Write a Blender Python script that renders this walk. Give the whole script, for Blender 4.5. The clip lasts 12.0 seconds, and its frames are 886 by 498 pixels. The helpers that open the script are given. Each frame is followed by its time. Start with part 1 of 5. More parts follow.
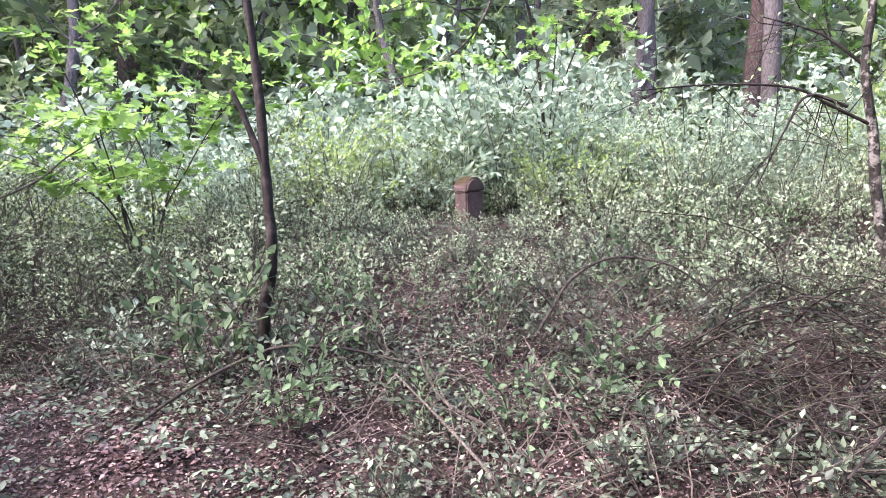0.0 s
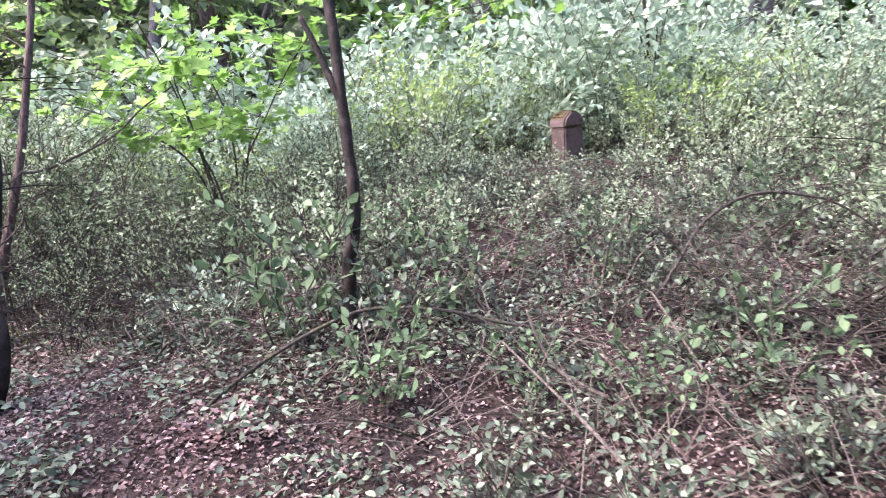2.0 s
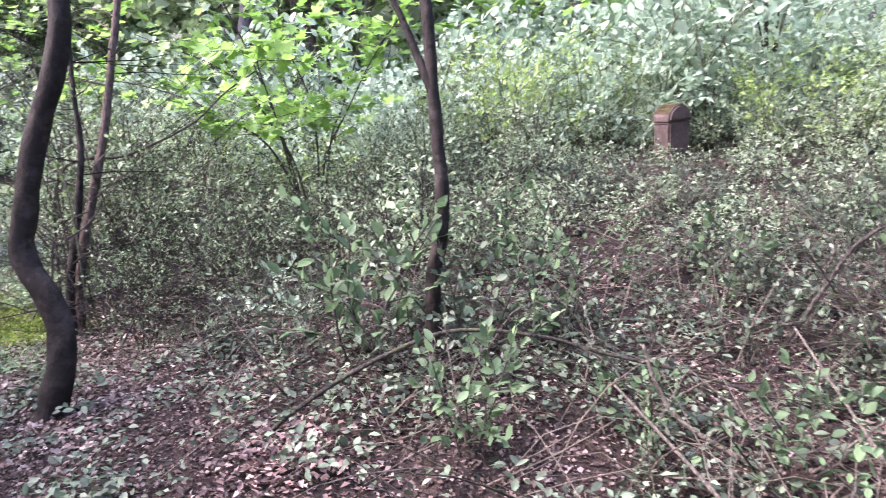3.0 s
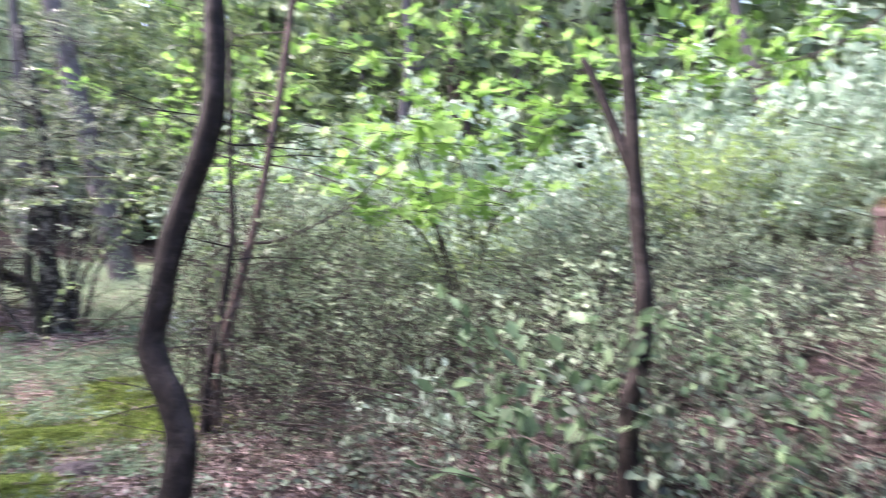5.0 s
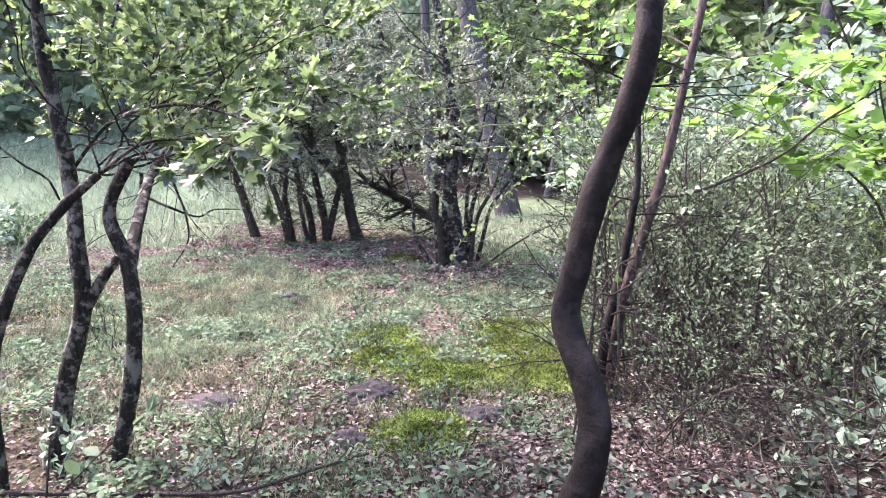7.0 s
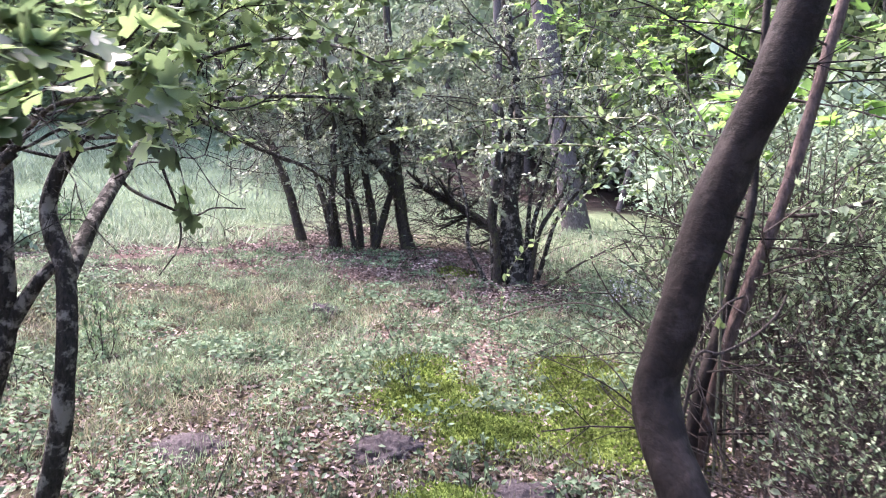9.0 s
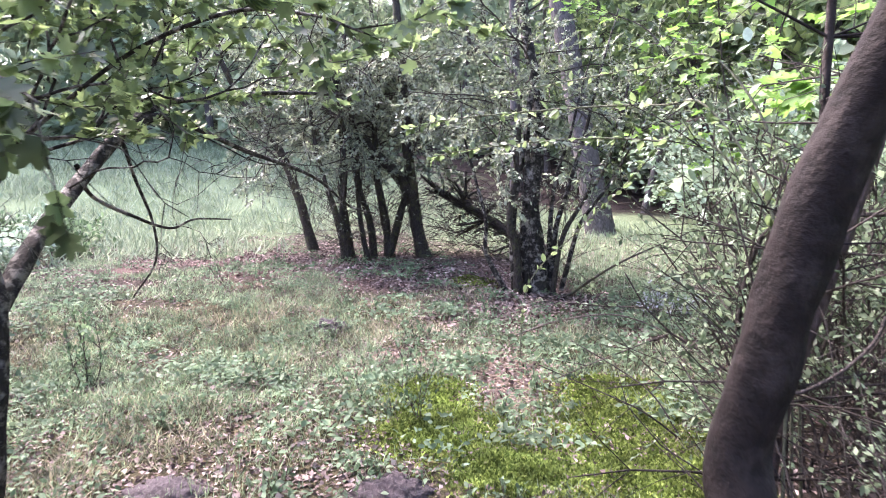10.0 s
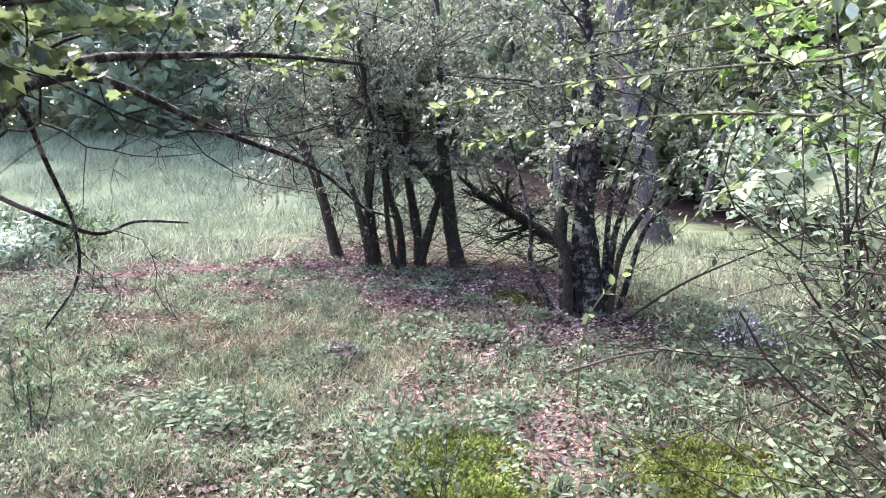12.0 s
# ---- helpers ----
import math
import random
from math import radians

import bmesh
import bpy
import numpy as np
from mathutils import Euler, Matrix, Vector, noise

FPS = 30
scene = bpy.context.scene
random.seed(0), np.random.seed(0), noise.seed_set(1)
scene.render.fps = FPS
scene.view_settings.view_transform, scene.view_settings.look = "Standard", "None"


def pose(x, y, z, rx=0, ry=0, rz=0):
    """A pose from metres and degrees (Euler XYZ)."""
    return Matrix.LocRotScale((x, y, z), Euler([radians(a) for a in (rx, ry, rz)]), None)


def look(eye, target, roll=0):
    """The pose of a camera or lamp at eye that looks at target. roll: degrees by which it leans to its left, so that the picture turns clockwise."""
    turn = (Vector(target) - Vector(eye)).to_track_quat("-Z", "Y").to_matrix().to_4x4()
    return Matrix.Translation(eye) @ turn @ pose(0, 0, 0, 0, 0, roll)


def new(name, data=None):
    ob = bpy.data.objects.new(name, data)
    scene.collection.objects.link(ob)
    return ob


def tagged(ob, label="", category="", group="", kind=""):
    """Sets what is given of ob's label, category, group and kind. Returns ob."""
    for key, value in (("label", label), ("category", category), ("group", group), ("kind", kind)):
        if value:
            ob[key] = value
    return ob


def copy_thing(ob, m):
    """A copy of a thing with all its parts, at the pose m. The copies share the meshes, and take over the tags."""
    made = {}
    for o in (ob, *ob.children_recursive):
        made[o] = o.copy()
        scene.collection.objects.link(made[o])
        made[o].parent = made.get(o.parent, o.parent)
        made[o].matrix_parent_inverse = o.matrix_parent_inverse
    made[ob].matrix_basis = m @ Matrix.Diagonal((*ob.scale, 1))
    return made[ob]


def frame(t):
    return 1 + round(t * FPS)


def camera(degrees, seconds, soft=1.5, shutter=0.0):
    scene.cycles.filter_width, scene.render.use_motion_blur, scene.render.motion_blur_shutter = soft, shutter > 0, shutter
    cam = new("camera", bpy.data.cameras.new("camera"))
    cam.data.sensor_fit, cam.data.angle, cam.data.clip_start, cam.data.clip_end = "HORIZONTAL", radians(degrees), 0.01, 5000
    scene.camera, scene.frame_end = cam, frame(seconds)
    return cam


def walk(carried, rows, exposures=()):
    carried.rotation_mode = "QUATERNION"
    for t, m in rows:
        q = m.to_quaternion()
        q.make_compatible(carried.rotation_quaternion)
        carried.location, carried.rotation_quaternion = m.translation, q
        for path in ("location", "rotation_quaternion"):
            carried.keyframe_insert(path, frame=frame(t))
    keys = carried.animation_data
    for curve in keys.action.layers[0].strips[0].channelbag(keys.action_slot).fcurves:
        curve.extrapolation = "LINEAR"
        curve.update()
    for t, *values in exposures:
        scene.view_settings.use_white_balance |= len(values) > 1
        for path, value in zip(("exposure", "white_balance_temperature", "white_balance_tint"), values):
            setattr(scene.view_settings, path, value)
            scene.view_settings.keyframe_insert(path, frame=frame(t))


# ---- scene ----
cam = camera(66.0, 12.0, 0.95, 0.4)
PATH = [
    (0, (0.658, 0.929, 1.582), (0.654, 2.918, 1.375), -0.8),
    (0.5, (0.672, 1.005, 1.613), (0.661, 2.989, 1.365), -1.3),
    (1, (0.655, 1.127, 1.586), (0.581, 3.105, 1.299), -2.1),
    (1.5, (0.59, 1.31, 1.563), (0.42, 3.276, 1.24), -2.9),
    (2, (0.552, 1.539, 1.513), (0.285, 3.489, 1.157), -3.7),
    (2.5, (0.452, 1.796, 1.541), (0.096, 3.731, 1.181), -3.1),
    (3, (0.389, 1.994, 1.554), (-0.1, 3.896, 1.175), -2.5),
    (3.2, (0.379, 2.018, 1.573), (-0.169, 3.902, 1.188), -2.6),
    (4.8, (0.034, 2.616, 1.58), (-0.67, 4.479, 1.392), -2.6),
    (5, (-0.012, 2.648, 1.55), (-0.89, 4.441, 1.441), -1.5),
    (5.5, (-0.31, 2.788, 1.596), (-1.559, 4.348, 1.538), -3.4),
    (6, (-0.478, 2.817, 1.637), (-1.948, 4.168, 1.521), -2.2),
    (6.5, (-0.54, 2.805, 1.658), (-2.133, 3.994, 1.434), -1.6),
    (7, (-0.548, 2.838, 1.674), (-2.192, 3.943, 1.4), -1.5),
    (7.2, (-0.583, 2.895, 1.661), (-2.244, 3.976, 1.387), -1.2),
    (8.8, (-1.258, 3.479, 1.572), (-3.001, 4.426, 1.317), 0.9),
    (9, (-1.373, 3.536, 1.592), (-3.12, 4.478, 1.345), 0.6),
    (9.5, (-1.577, 3.666, 1.595), (-3.339, 4.58, 1.35), -0.3),
    (10, (-1.819, 3.843, 1.562), (-3.597, 4.731, 1.33), -0.7),
    (10.5, (-2.101, 4.017, 1.574), (-3.892, 4.88, 1.355), -0.7),
    (11, (-2.383, 4.134, 1.544), (-4.185, 4.974, 1.325), -0.5),
    (11.5, (-2.691, 4.252, 1.539), (-4.504, 5.07, 1.33), -0.2),
    (12, (-2.854, 4.355, 1.501), (-4.678, 5.145, 1.279), 0.2),
]
walk(cam, [(t, look(eye, target, roll)) for t, eye, target, roll in PATH], [(0.0, 2.9, 6300, 28), (3.0, 3.0, 6200, 28), (5.5, 3.04, 6300, 25), (7.0, 3.12, 6350, 29), (9.5, 3.1, 6350, 29), (10.0, 3.14, 6350, 29), (12.0, 2.98, 6300, 30)])

# ---- world, sun and exposure ----
SUN_UP, SUN_TURN = radians(50), radians(250)
world = bpy.data.worlds.new("world")
scene.world = world
world.use_nodes = True
wn = world.node_tree
sky = wn.nodes.new("ShaderNodeTexSky")
sky.sky_type, sky.sun_disc = "NISHITA", False
sky.sun_elevation, sky.sun_rotation = SUN_UP, SUN_TURN
sky.air_density, sky.dust_density = 1.0, 3.0
wn.nodes["Background"].inputs[1].default_value = 0.15
wn.links.new(sky.outputs[0], wn.nodes["Background"].inputs[0])
sun = new("sun", bpy.data.lights.new("sun", "SUN"))
sun.data.energy, sun.data.angle, sun.data.color = 1.5, radians(14), (1.0, 0.95, 0.86)
sun_from = Vector((math.sin(SUN_TURN) * math.cos(SUN_UP), math.cos(SUN_TURN) * math.cos(SUN_UP), math.sin(SUN_UP)))
sun.matrix_world = look(sun_from * 40, (0, 0, 0))


# ---- materials ----
def material(name):
    m = bpy.data.materials.new(name)
    m.use_nodes = True
    t = m.node_tree
    return m, t, t.nodes["Principled BSDF"]


def put(t, kind, **values):
    n = t.nodes.new(kind)
    for key, value in values.items():
        n.inputs[key].default_value = value
    return n


def noise_of(t, scale, detail=4.0, rough=0.6, space="Object"):
    n = put(t, "ShaderNodeTexNoise", Scale=scale, Detail=detail, Roughness=rough)
    t.links.new(t.nodes.new("ShaderNodeTexCoord").outputs[space], n.inputs["Vector"])
    return n.outputs["Fac"]


def ramp(t, fac, stops):
    n = t.nodes.new("ShaderNodeValToRGB")
    e = n.color_ramp.elements
    while len(e) < len(stops):
        e.new(0.5)
    for k, (place, colour) in enumerate(stops):
        e[k].position, e[k].color = place, (*colour, 1)
    t.links.new(fac, n.inputs[0])
    return n.outputs[0]


def mix(t, fac, a, b):
    n = t.nodes.new("ShaderNodeMix")
    n.data_type = "RGBA"
    for value, socket in ((fac, n.inputs[0]), (a, n.inputs[6]), (b, n.inputs[7])):
        if isinstance(value, (int, float)):
            socket.default_value = value
        elif isinstance(value, tuple):
            socket.default_value = (*value, 1)
        else:
            t.links.new(value, socket)
    return n.outputs[2]


def bump(t, height, bsdf, strength, distance):
    n = put(t, "ShaderNodeBump", Strength=strength, Distance=distance)
    t.links.new(height, n.inputs["Height"])
    t.links.new(n.outputs[0], bsdf.inputs["Normal"])


def bark(name, dark, light, moss=None, grain=22.0, rough=0.9, stretch=0.35, patch=9.0, relief=0.018):
    """Bark with fine grain, broad patches and, if given, lichen or moss stains."""
    m, t, b = material(name)
    tc = t.nodes.new("ShaderNodeTexCoord")
    mp = put(t, "ShaderNodeMapping")
    mp.inputs["Scale"].default_value = (1, 1, stretch)
    t.links.new(tc.outputs["Object"], mp.inputs["Vector"])
    fine = put(t, "ShaderNodeTexNoise", Scale=grain * 3, Detail=5.0, Roughness=0.7)
    t.links.new(mp.outputs[0], fine.inputs["Vector"])
    base = ramp(t, fine.outputs["Fac"], [(0.3, dark), (0.72, light)])
    if moss:
        spots = ramp(t, noise_of(t, patch, 5.0, 0.7), [(0.5, (0, 0, 0)), (0.6, (1, 1, 1))])
        base = mix(t, spots, base, moss)
    t.links.new(base, b.inputs["Base Color"])
    b.inputs["Roughness"].default_value = rough
    b.inputs["Specular IOR Level"].default_value = 0.25
    knots = put(t, "ShaderNodeTexNoise", Scale=grain * 0.8, Detail=3.0, Roughness=0.6)
    t.links.new(mp.outputs[0], knots.inputs["Vector"])
    both = t.nodes.new("ShaderNodeMath")
    both.operation = "MULTIPLY_ADD"
    both.inputs[1].default_value = 2.2
    t.links.new(knots.outputs["Fac"], both.inputs[0])
    t.links.new(fine.outputs["Fac"], both.inputs[2])
    bump(t, both.outputs[0], b, 1.0, relief)
    return m


def leafy(name, stops, rough=0.42, glow=0.35, single=False, gloss=0.5, pure=0.82, patch=0.0):
    """Thin leaves: gloss above, some light let through, colour varied from leaf to leaf."""
    m, t, b = material(name)
    out = t.nodes["Material Output"]
    pick = t.nodes.new("ShaderNodeObjectInfo").outputs["Random"] if single else t.nodes.new("ShaderNodeNewGeometry").outputs["Random Per Island"]
    base = ramp(t, pick, stops)
    blot = noise_of(t, 60.0, 3.0)
    n = t.nodes.new("ShaderNodeHueSaturation")
    vary = t.nodes.new("ShaderNodeMapRange")
    vary.inputs[3].default_value, vary.inputs[4].default_value = 0.75, 1.25
    t.links.new(blot, vary.inputs[0])
    n.inputs["Saturation"].default_value = pure
    value = vary.outputs[0]
    if patch:
        wide = t.nodes.new("ShaderNodeMapRange")
        for k, v in enumerate((0.36, 0.66, 1 - patch, 1 + patch)):
            wide.inputs[k + 1].default_value = v
        t.links.new(noise_of(t, 3.2, 3.0, 0.7), wide.inputs[0])
        both = t.nodes.new("ShaderNodeMath")
        both.operation = "MULTIPLY"
        t.links.new(value, both.inputs[0])
        t.links.new(wide.outputs[0], both.inputs[1])
        value = both.outputs[0]
    t.links.new(value, n.inputs["Value"])
    t.links.new(base, n.inputs["Color"])
    base = n.outputs[0]
    t.links.new(base, b.inputs["Base Color"])
    b.inputs["Roughness"].default_value = rough
    b.inputs["Specular IOR Level"].default_value = gloss
    tr = t.nodes.new("ShaderNodeBsdfTranslucent")
    t.links.new(base, tr.inputs["Color"])
    mx = put(t, "ShaderNodeMixShader", Fac=glow)
    t.links.new(b.outputs[0], mx.inputs[1])
    t.links.new(tr.outputs[0], mx.inputs[2])
    t.links.new(mx.outputs[0], out.inputs["Surface"])
    return m


def greens(*colours):
    return [(k / max(1, len(colours) - 1), c) for k, c in enumerate(colours)]


BARK_DARK = bark("dark bark", (0.008, 0.0058, 0.0054), (0.024, 0.0165, 0.015), (0.036, 0.028, 0.026), 9.0, 0.8, 0.9, 6.0, 0.009)
BARK_MOSSY = bark("mossy bark", (0.010, 0.0085, 0.0075), (0.085, 0.072, 0.065), (0.07, 0.07, 0.04))
BARK_LICHEN = bark("lichened bark", (0.006, 0.005, 0.0045), (0.05, 0.043, 0.038), (0.21, 0.195, 0.175), patch=12.0)
BARK_PINE = bark("pine bark", (0.03, 0.021, 0.0195), (0.165, 0.116, 0.106), None, 12.0)
# light stop raised in place of distance haze on the far trunks
BARK_GREY_HAZE = bark("grey bark lightened for haze", (0.04, 0.035, 0.036), (0.17, 0.15, 0.15), None, 14.0)
TWIG = bark("twig bark", (0.02, 0.016, 0.015), (0.11, 0.09, 0.083), None, 30.0)
SHOOT = bark("green shoot bark", (0.07, 0.075, 0.05), (0.20, 0.21, 0.15), None, 30.0)
TWIG_DRY = bark("dry stalks", (0.06, 0.048, 0.042), (0.25, 0.21, 0.18), None, 30.0)
LEAF_SHRUB = leafy("shrub leaves", greens((0.02, 0.03, 0.018), (0.08, 0.115, 0.07), (0.14, 0.195, 0.12), (0.22, 0.29, 0.175)), 0.45, gloss=0.45, patch=0.35)
# brighter copy of the shrub leaves, standing for bushes in better light
LEAF_LIT = leafy("better-lit shrub leaves", greens((0.10, 0.15, 0.07), (0.21, 0.30, 0.16), (0.31, 0.42, 0.24), (0.42, 0.54, 0.31)), 0.45, 0.42, gloss=0.5)
LEAF_THICKET = leafy("thicket leaves", greens((0.04, 0.065, 0.03), (0.11, 0.17, 0.085), (0.20, 0.29, 0.15), (0.31, 0.41, 0.22)), 0.5, 0.4, gloss=0.35, patch=0.3)
# haze over the distant trees is put into their leaf colour
LEAF_FAR_HAZE = leafy("far foliage paled for haze", greens((0.26, 0.35, 0.21), (0.35, 0.45, 0.28), (0.44, 0.54, 0.36)), 0.6, 0.7)
GRASS_GREEN = leafy("green grass blades", greens((0.05, 0.085, 0.035), (0.13, 0.21, 0.10), (0.22, 0.33, 0.17), (0.31, 0.38, 0.20)), 0.5, 0.4, patch=0.5)
# green raised to carry the haze and brighter light behind the mound
LEAF_PALE_HAZE = leafy("shrub leaves paled for haze", greens((0.24, 0.36, 0.19), (0.33, 0.47, 0.27), (0.42, 0.56, 0.34), (0.48, 0.62, 0.34)), 0.5, glow=0.5, gloss=0.4)
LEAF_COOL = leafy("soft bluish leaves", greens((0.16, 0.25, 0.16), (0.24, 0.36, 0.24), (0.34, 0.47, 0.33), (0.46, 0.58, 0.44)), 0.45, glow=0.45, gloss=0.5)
LEAF_YELLOW = leafy("yellow-green leaves", greens((0.18, 0.28, 0.08), (0.27, 0.39, 0.12), (0.38, 0.51, 0.18)), 0.5, glow=0.5, gloss=0.4, pure=0.95)
LEAF_MAPLE = leafy("maple leaves", greens((0.17, 0.32, 0.06), (0.23, 0.41, 0.09), (0.31, 0.50, 0.14)), 0.45, 0.6, True, pure=1.0)
LEAF_HAW = leafy("hawthorn leaves", greens((0.05, 0.085, 0.03), (0.11, 0.18, 0.06), (0.20, 0.31, 0.09), (0.33, 0.46, 0.14)), 0.33, 0.55, gloss=0.8)
LEAF_HAW_ONE = leafy("hawthorn leaf", greens((0.05, 0.085, 0.03), (0.11, 0.18, 0.06), (0.20, 0.31, 0.09), (0.33, 0.46, 0.14)), 0.33, 0.55, True, 0.8)
LEAF_WOOD = leafy("woodland leaves", greens((0.07, 0.12, 0.05), (0.12, 0.19, 0.075), (0.18, 0.27, 0.09), (0.25, 0.36, 0.10)), 0.5, 0.5)
LEAF_BRIGHT = leafy("bright leaves", greens((0.15, 0.28, 0.06), (0.21, 0.37, 0.09), (0.29, 0.46, 0.14)), 0.5, 0.55, pure=1.0)
LEAF_CLUMP = leafy("thorn leaves", greens((0.085, 0.11, 0.075), (0.17, 0.215, 0.145), (0.25, 0.305, 0.20), (0.33, 0.40, 0.21)), 0.34, 0.35, gloss=0.7)
NEEDLES = leafy("needles", greens((0.03, 0.05, 0.03), (0.05, 0.08, 0.045)), 0.6, 0.2)
LITTER = leafy("fallen leaves", greens((0.02, 0.012, 0.010), (0.06, 0.034, 0.03), (0.12, 0.07, 0.063), (0.17, 0.11, 0.10), (0.31, 0.215, 0.20)), 0.7, 0.1, gloss=0.35, patch=0.5)
LITTER_PALE = leafy("pale dry leaves", greens((0.05, 0.033, 0.03), (0.12, 0.08, 0.072), (0.20, 0.14, 0.125), (0.29, 0.21, 0.19), (0.44, 0.34, 0.31)), 0.8, 0.1, gloss=0.15, patch=0.5)
RED_LITTER = leafy("red fallen leaves", greens((0.05, 0.022, 0.02), (0.16, 0.085, 0.08), (0.33, 0.21, 0.20)), 0.6, 0.1, gloss=0.35)
GRASS = leafy("grass blades", greens((0.06, 0.075, 0.03), (0.14, 0.165, 0.08), (0.23, 0.235, 0.13), (0.38, 0.32, 0.21)), 0.5, 0.4, patch=0.5)
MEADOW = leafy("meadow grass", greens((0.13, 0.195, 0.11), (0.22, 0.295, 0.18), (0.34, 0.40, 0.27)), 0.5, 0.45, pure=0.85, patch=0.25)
MOSS = leafy("moss tips", greens((0.045, 0.07, 0.014), (0.14, 0.195, 0.038), (0.30, 0.385, 0.10)), 0.8, 0.35, gloss=0.1, pure=0.95, patch=0.5)
HERB = leafy("herb leaves", greens((0.08, 0.14, 0.07), (0.13, 0.21, 0.11), (0.20, 0.29, 0.16)), 0.65, 0.4, gloss=0.2, patch=0.5)
LEAF_BROAD = leafy("broad leaves", greens((0.05, 0.10, 0.04), (0.10, 0.185, 0.08), (0.18, 0.29, 0.13)), 0.55, 0.45, gloss=0.3, patch=0.2)
MEALY = leafy("pale mealy leaves", greens((0.30, 0.33, 0.36), (0.42, 0.45, 0.48)), 0.7, 0.3)


MOSS_SPOTS = ((-5.35, 6.9, 0.42), (-4.85, 6.6, 0.5), (-4.25, 6.25, 0.45), (-5.35, 5.6, 0.42), (-5.95, 5.75, 0.32), (-4.65, 5.65, 0.3), (-3.9, 4.9, 0.25), (-9.3, 8.0, 0.25))


def ground_material():
    m, t, b = material("forest floor")
    pos = t.nodes.new("ShaderNodeNewGeometry").outputs["Position"]

    def blob(x, y, r, soft=0.35):
        d = t.nodes.new("ShaderNodeVectorMath")
        d.operation = "DISTANCE"
        flat = t.nodes.new("ShaderNodeVectorMath")
        flat.operation = "MULTIPLY"
        flat.inputs[1].default_value = (1, 1, 0)
        t.links.new(pos, flat.inputs[0])
        t.links.new(flat.outputs[0], d.inputs[0])
        d.inputs[1].default_value = (x, y, 0)
        wob = t.nodes.new("ShaderNodeMath")
        wob.operation = "MULTIPLY_ADD"
        t.links.new(ragged, wob.inputs[0])
        wob.inputs[1].default_value = r * 1.3
        t.links.new(d.outputs["Value"], wob.inputs[2])
        mr = t.nodes.new("ShaderNodeMapRange")
        mr.interpolation_type = "SMOOTHSTEP"
        mr.inputs[1].default_value, mr.inputs[2].default_value = r * (1.65 - soft), r * (1.65 + soft)
        mr.inputs[3].default_value, mr.inputs[4].default_value = 1, 0
        t.links.new(wob.outputs[0], mr.inputs[0])
        return mr.outputs[0]

    ragged = noise_of(t, 1.6, 6.0, 0.65)
    fine = noise_of(t, 34.0, 6.0, 0.7)
    broad = noise_of(t, 2.3, 4.0, 0.6)
    litter = ramp(t, fine, [(0.3, (0.008, 0.006, 0.005)), (0.52, (0.045, 0.030, 0.027)), (0.78, (0.15, 0.10, 0.09))])
    soil = ramp(t, fine, [(0.3, (0.008, 0.006, 0.006)), (0.75, (0.05, 0.037, 0.036))])
    turf = ramp(t, fine, [(0.32, (0.012, 0.010, 0.006)), (0.5, (0.075, 0.065, 0.035)), (0.76, (0.30, 0.23, 0.16))])
    mossy = ramp(t, fine, [(0.25, (0.045, 0.06, 0.012)), (0.7, (0.16, 0.20, 0.04))])
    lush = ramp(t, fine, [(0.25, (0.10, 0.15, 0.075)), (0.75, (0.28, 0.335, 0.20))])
    patchy = ramp(t, broad, [(0.42, (0, 0, 0)), (0.62, (1, 1, 1))])
    base = mix(t, patchy, litter, soil)
    base = mix(t, patchy, litter, base)
    mid = ramp(t, noise_of(t, 6.5, 4.0, 0.7), [(0.44, (0, 0, 0)), (0.56, (1, 1, 1))])
    turf = mix(t, mid, ramp(t, fine, [(0.35, (0.010, 0.009, 0.006)), (0.7, (0.075, 0.07, 0.032))]), turf)
    base = mix(t, blob(-7.2, 4.9, 3.4, 0.5), base, turf)
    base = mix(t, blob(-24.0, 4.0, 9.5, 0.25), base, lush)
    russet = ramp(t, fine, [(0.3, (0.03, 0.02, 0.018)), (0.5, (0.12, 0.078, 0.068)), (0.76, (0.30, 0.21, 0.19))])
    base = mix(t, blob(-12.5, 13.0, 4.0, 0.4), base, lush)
    base = mix(t, blob(-10.2, 7.6, 1.6, 0.4), base, russet)
    base = mix(t, blob(-12.2, 5.2, 1.4, 0.4), base, russet)
    straw = ramp(t, fine, [(0.3, (0.05, 0.036, 0.028)), (0.5, (0.17, 0.125, 0.10)), (0.75, (0.38, 0.30, 0.25))])
    for x, y, r in ((-5.75, 6.15, 0.42), (-6.4, 6.45, 0.5), (-6.9, 5.85, 0.35)):
        base = mix(t, blob(x, y, r, 0.4), base, straw)
    for x, y, r in MOSS_SPOTS:
        base = mix(t, blob(x, y, r, 0.3), base, mossy)
    t.links.new(base, b.inputs["Base Color"])
    b.inputs["Roughness"].default_value = 0.95
    b.inputs["Specular IOR Level"].default_value = 0.15
    bump(t, fine, b, 1.0, 0.03)
    return m


FLOOR = ground_material()


def crumbly(name, dark, light, scale=60.0):
    m, t, b = material(name)
    f = noise_of(t, scale, 6.0, 0.7)
    t.links.new(ramp(t, f, [(0.3, dark), (0.75, light)]), b.inputs["Base Color"])
    b.inputs["Roughness"].default_value = 0.95
    bump(t, f, b, 1.0, 0.02)
    return m


SOIL = crumbly("molehill soil", (0.02, 0.015, 0.017), (0.11, 0.086, 0.095))


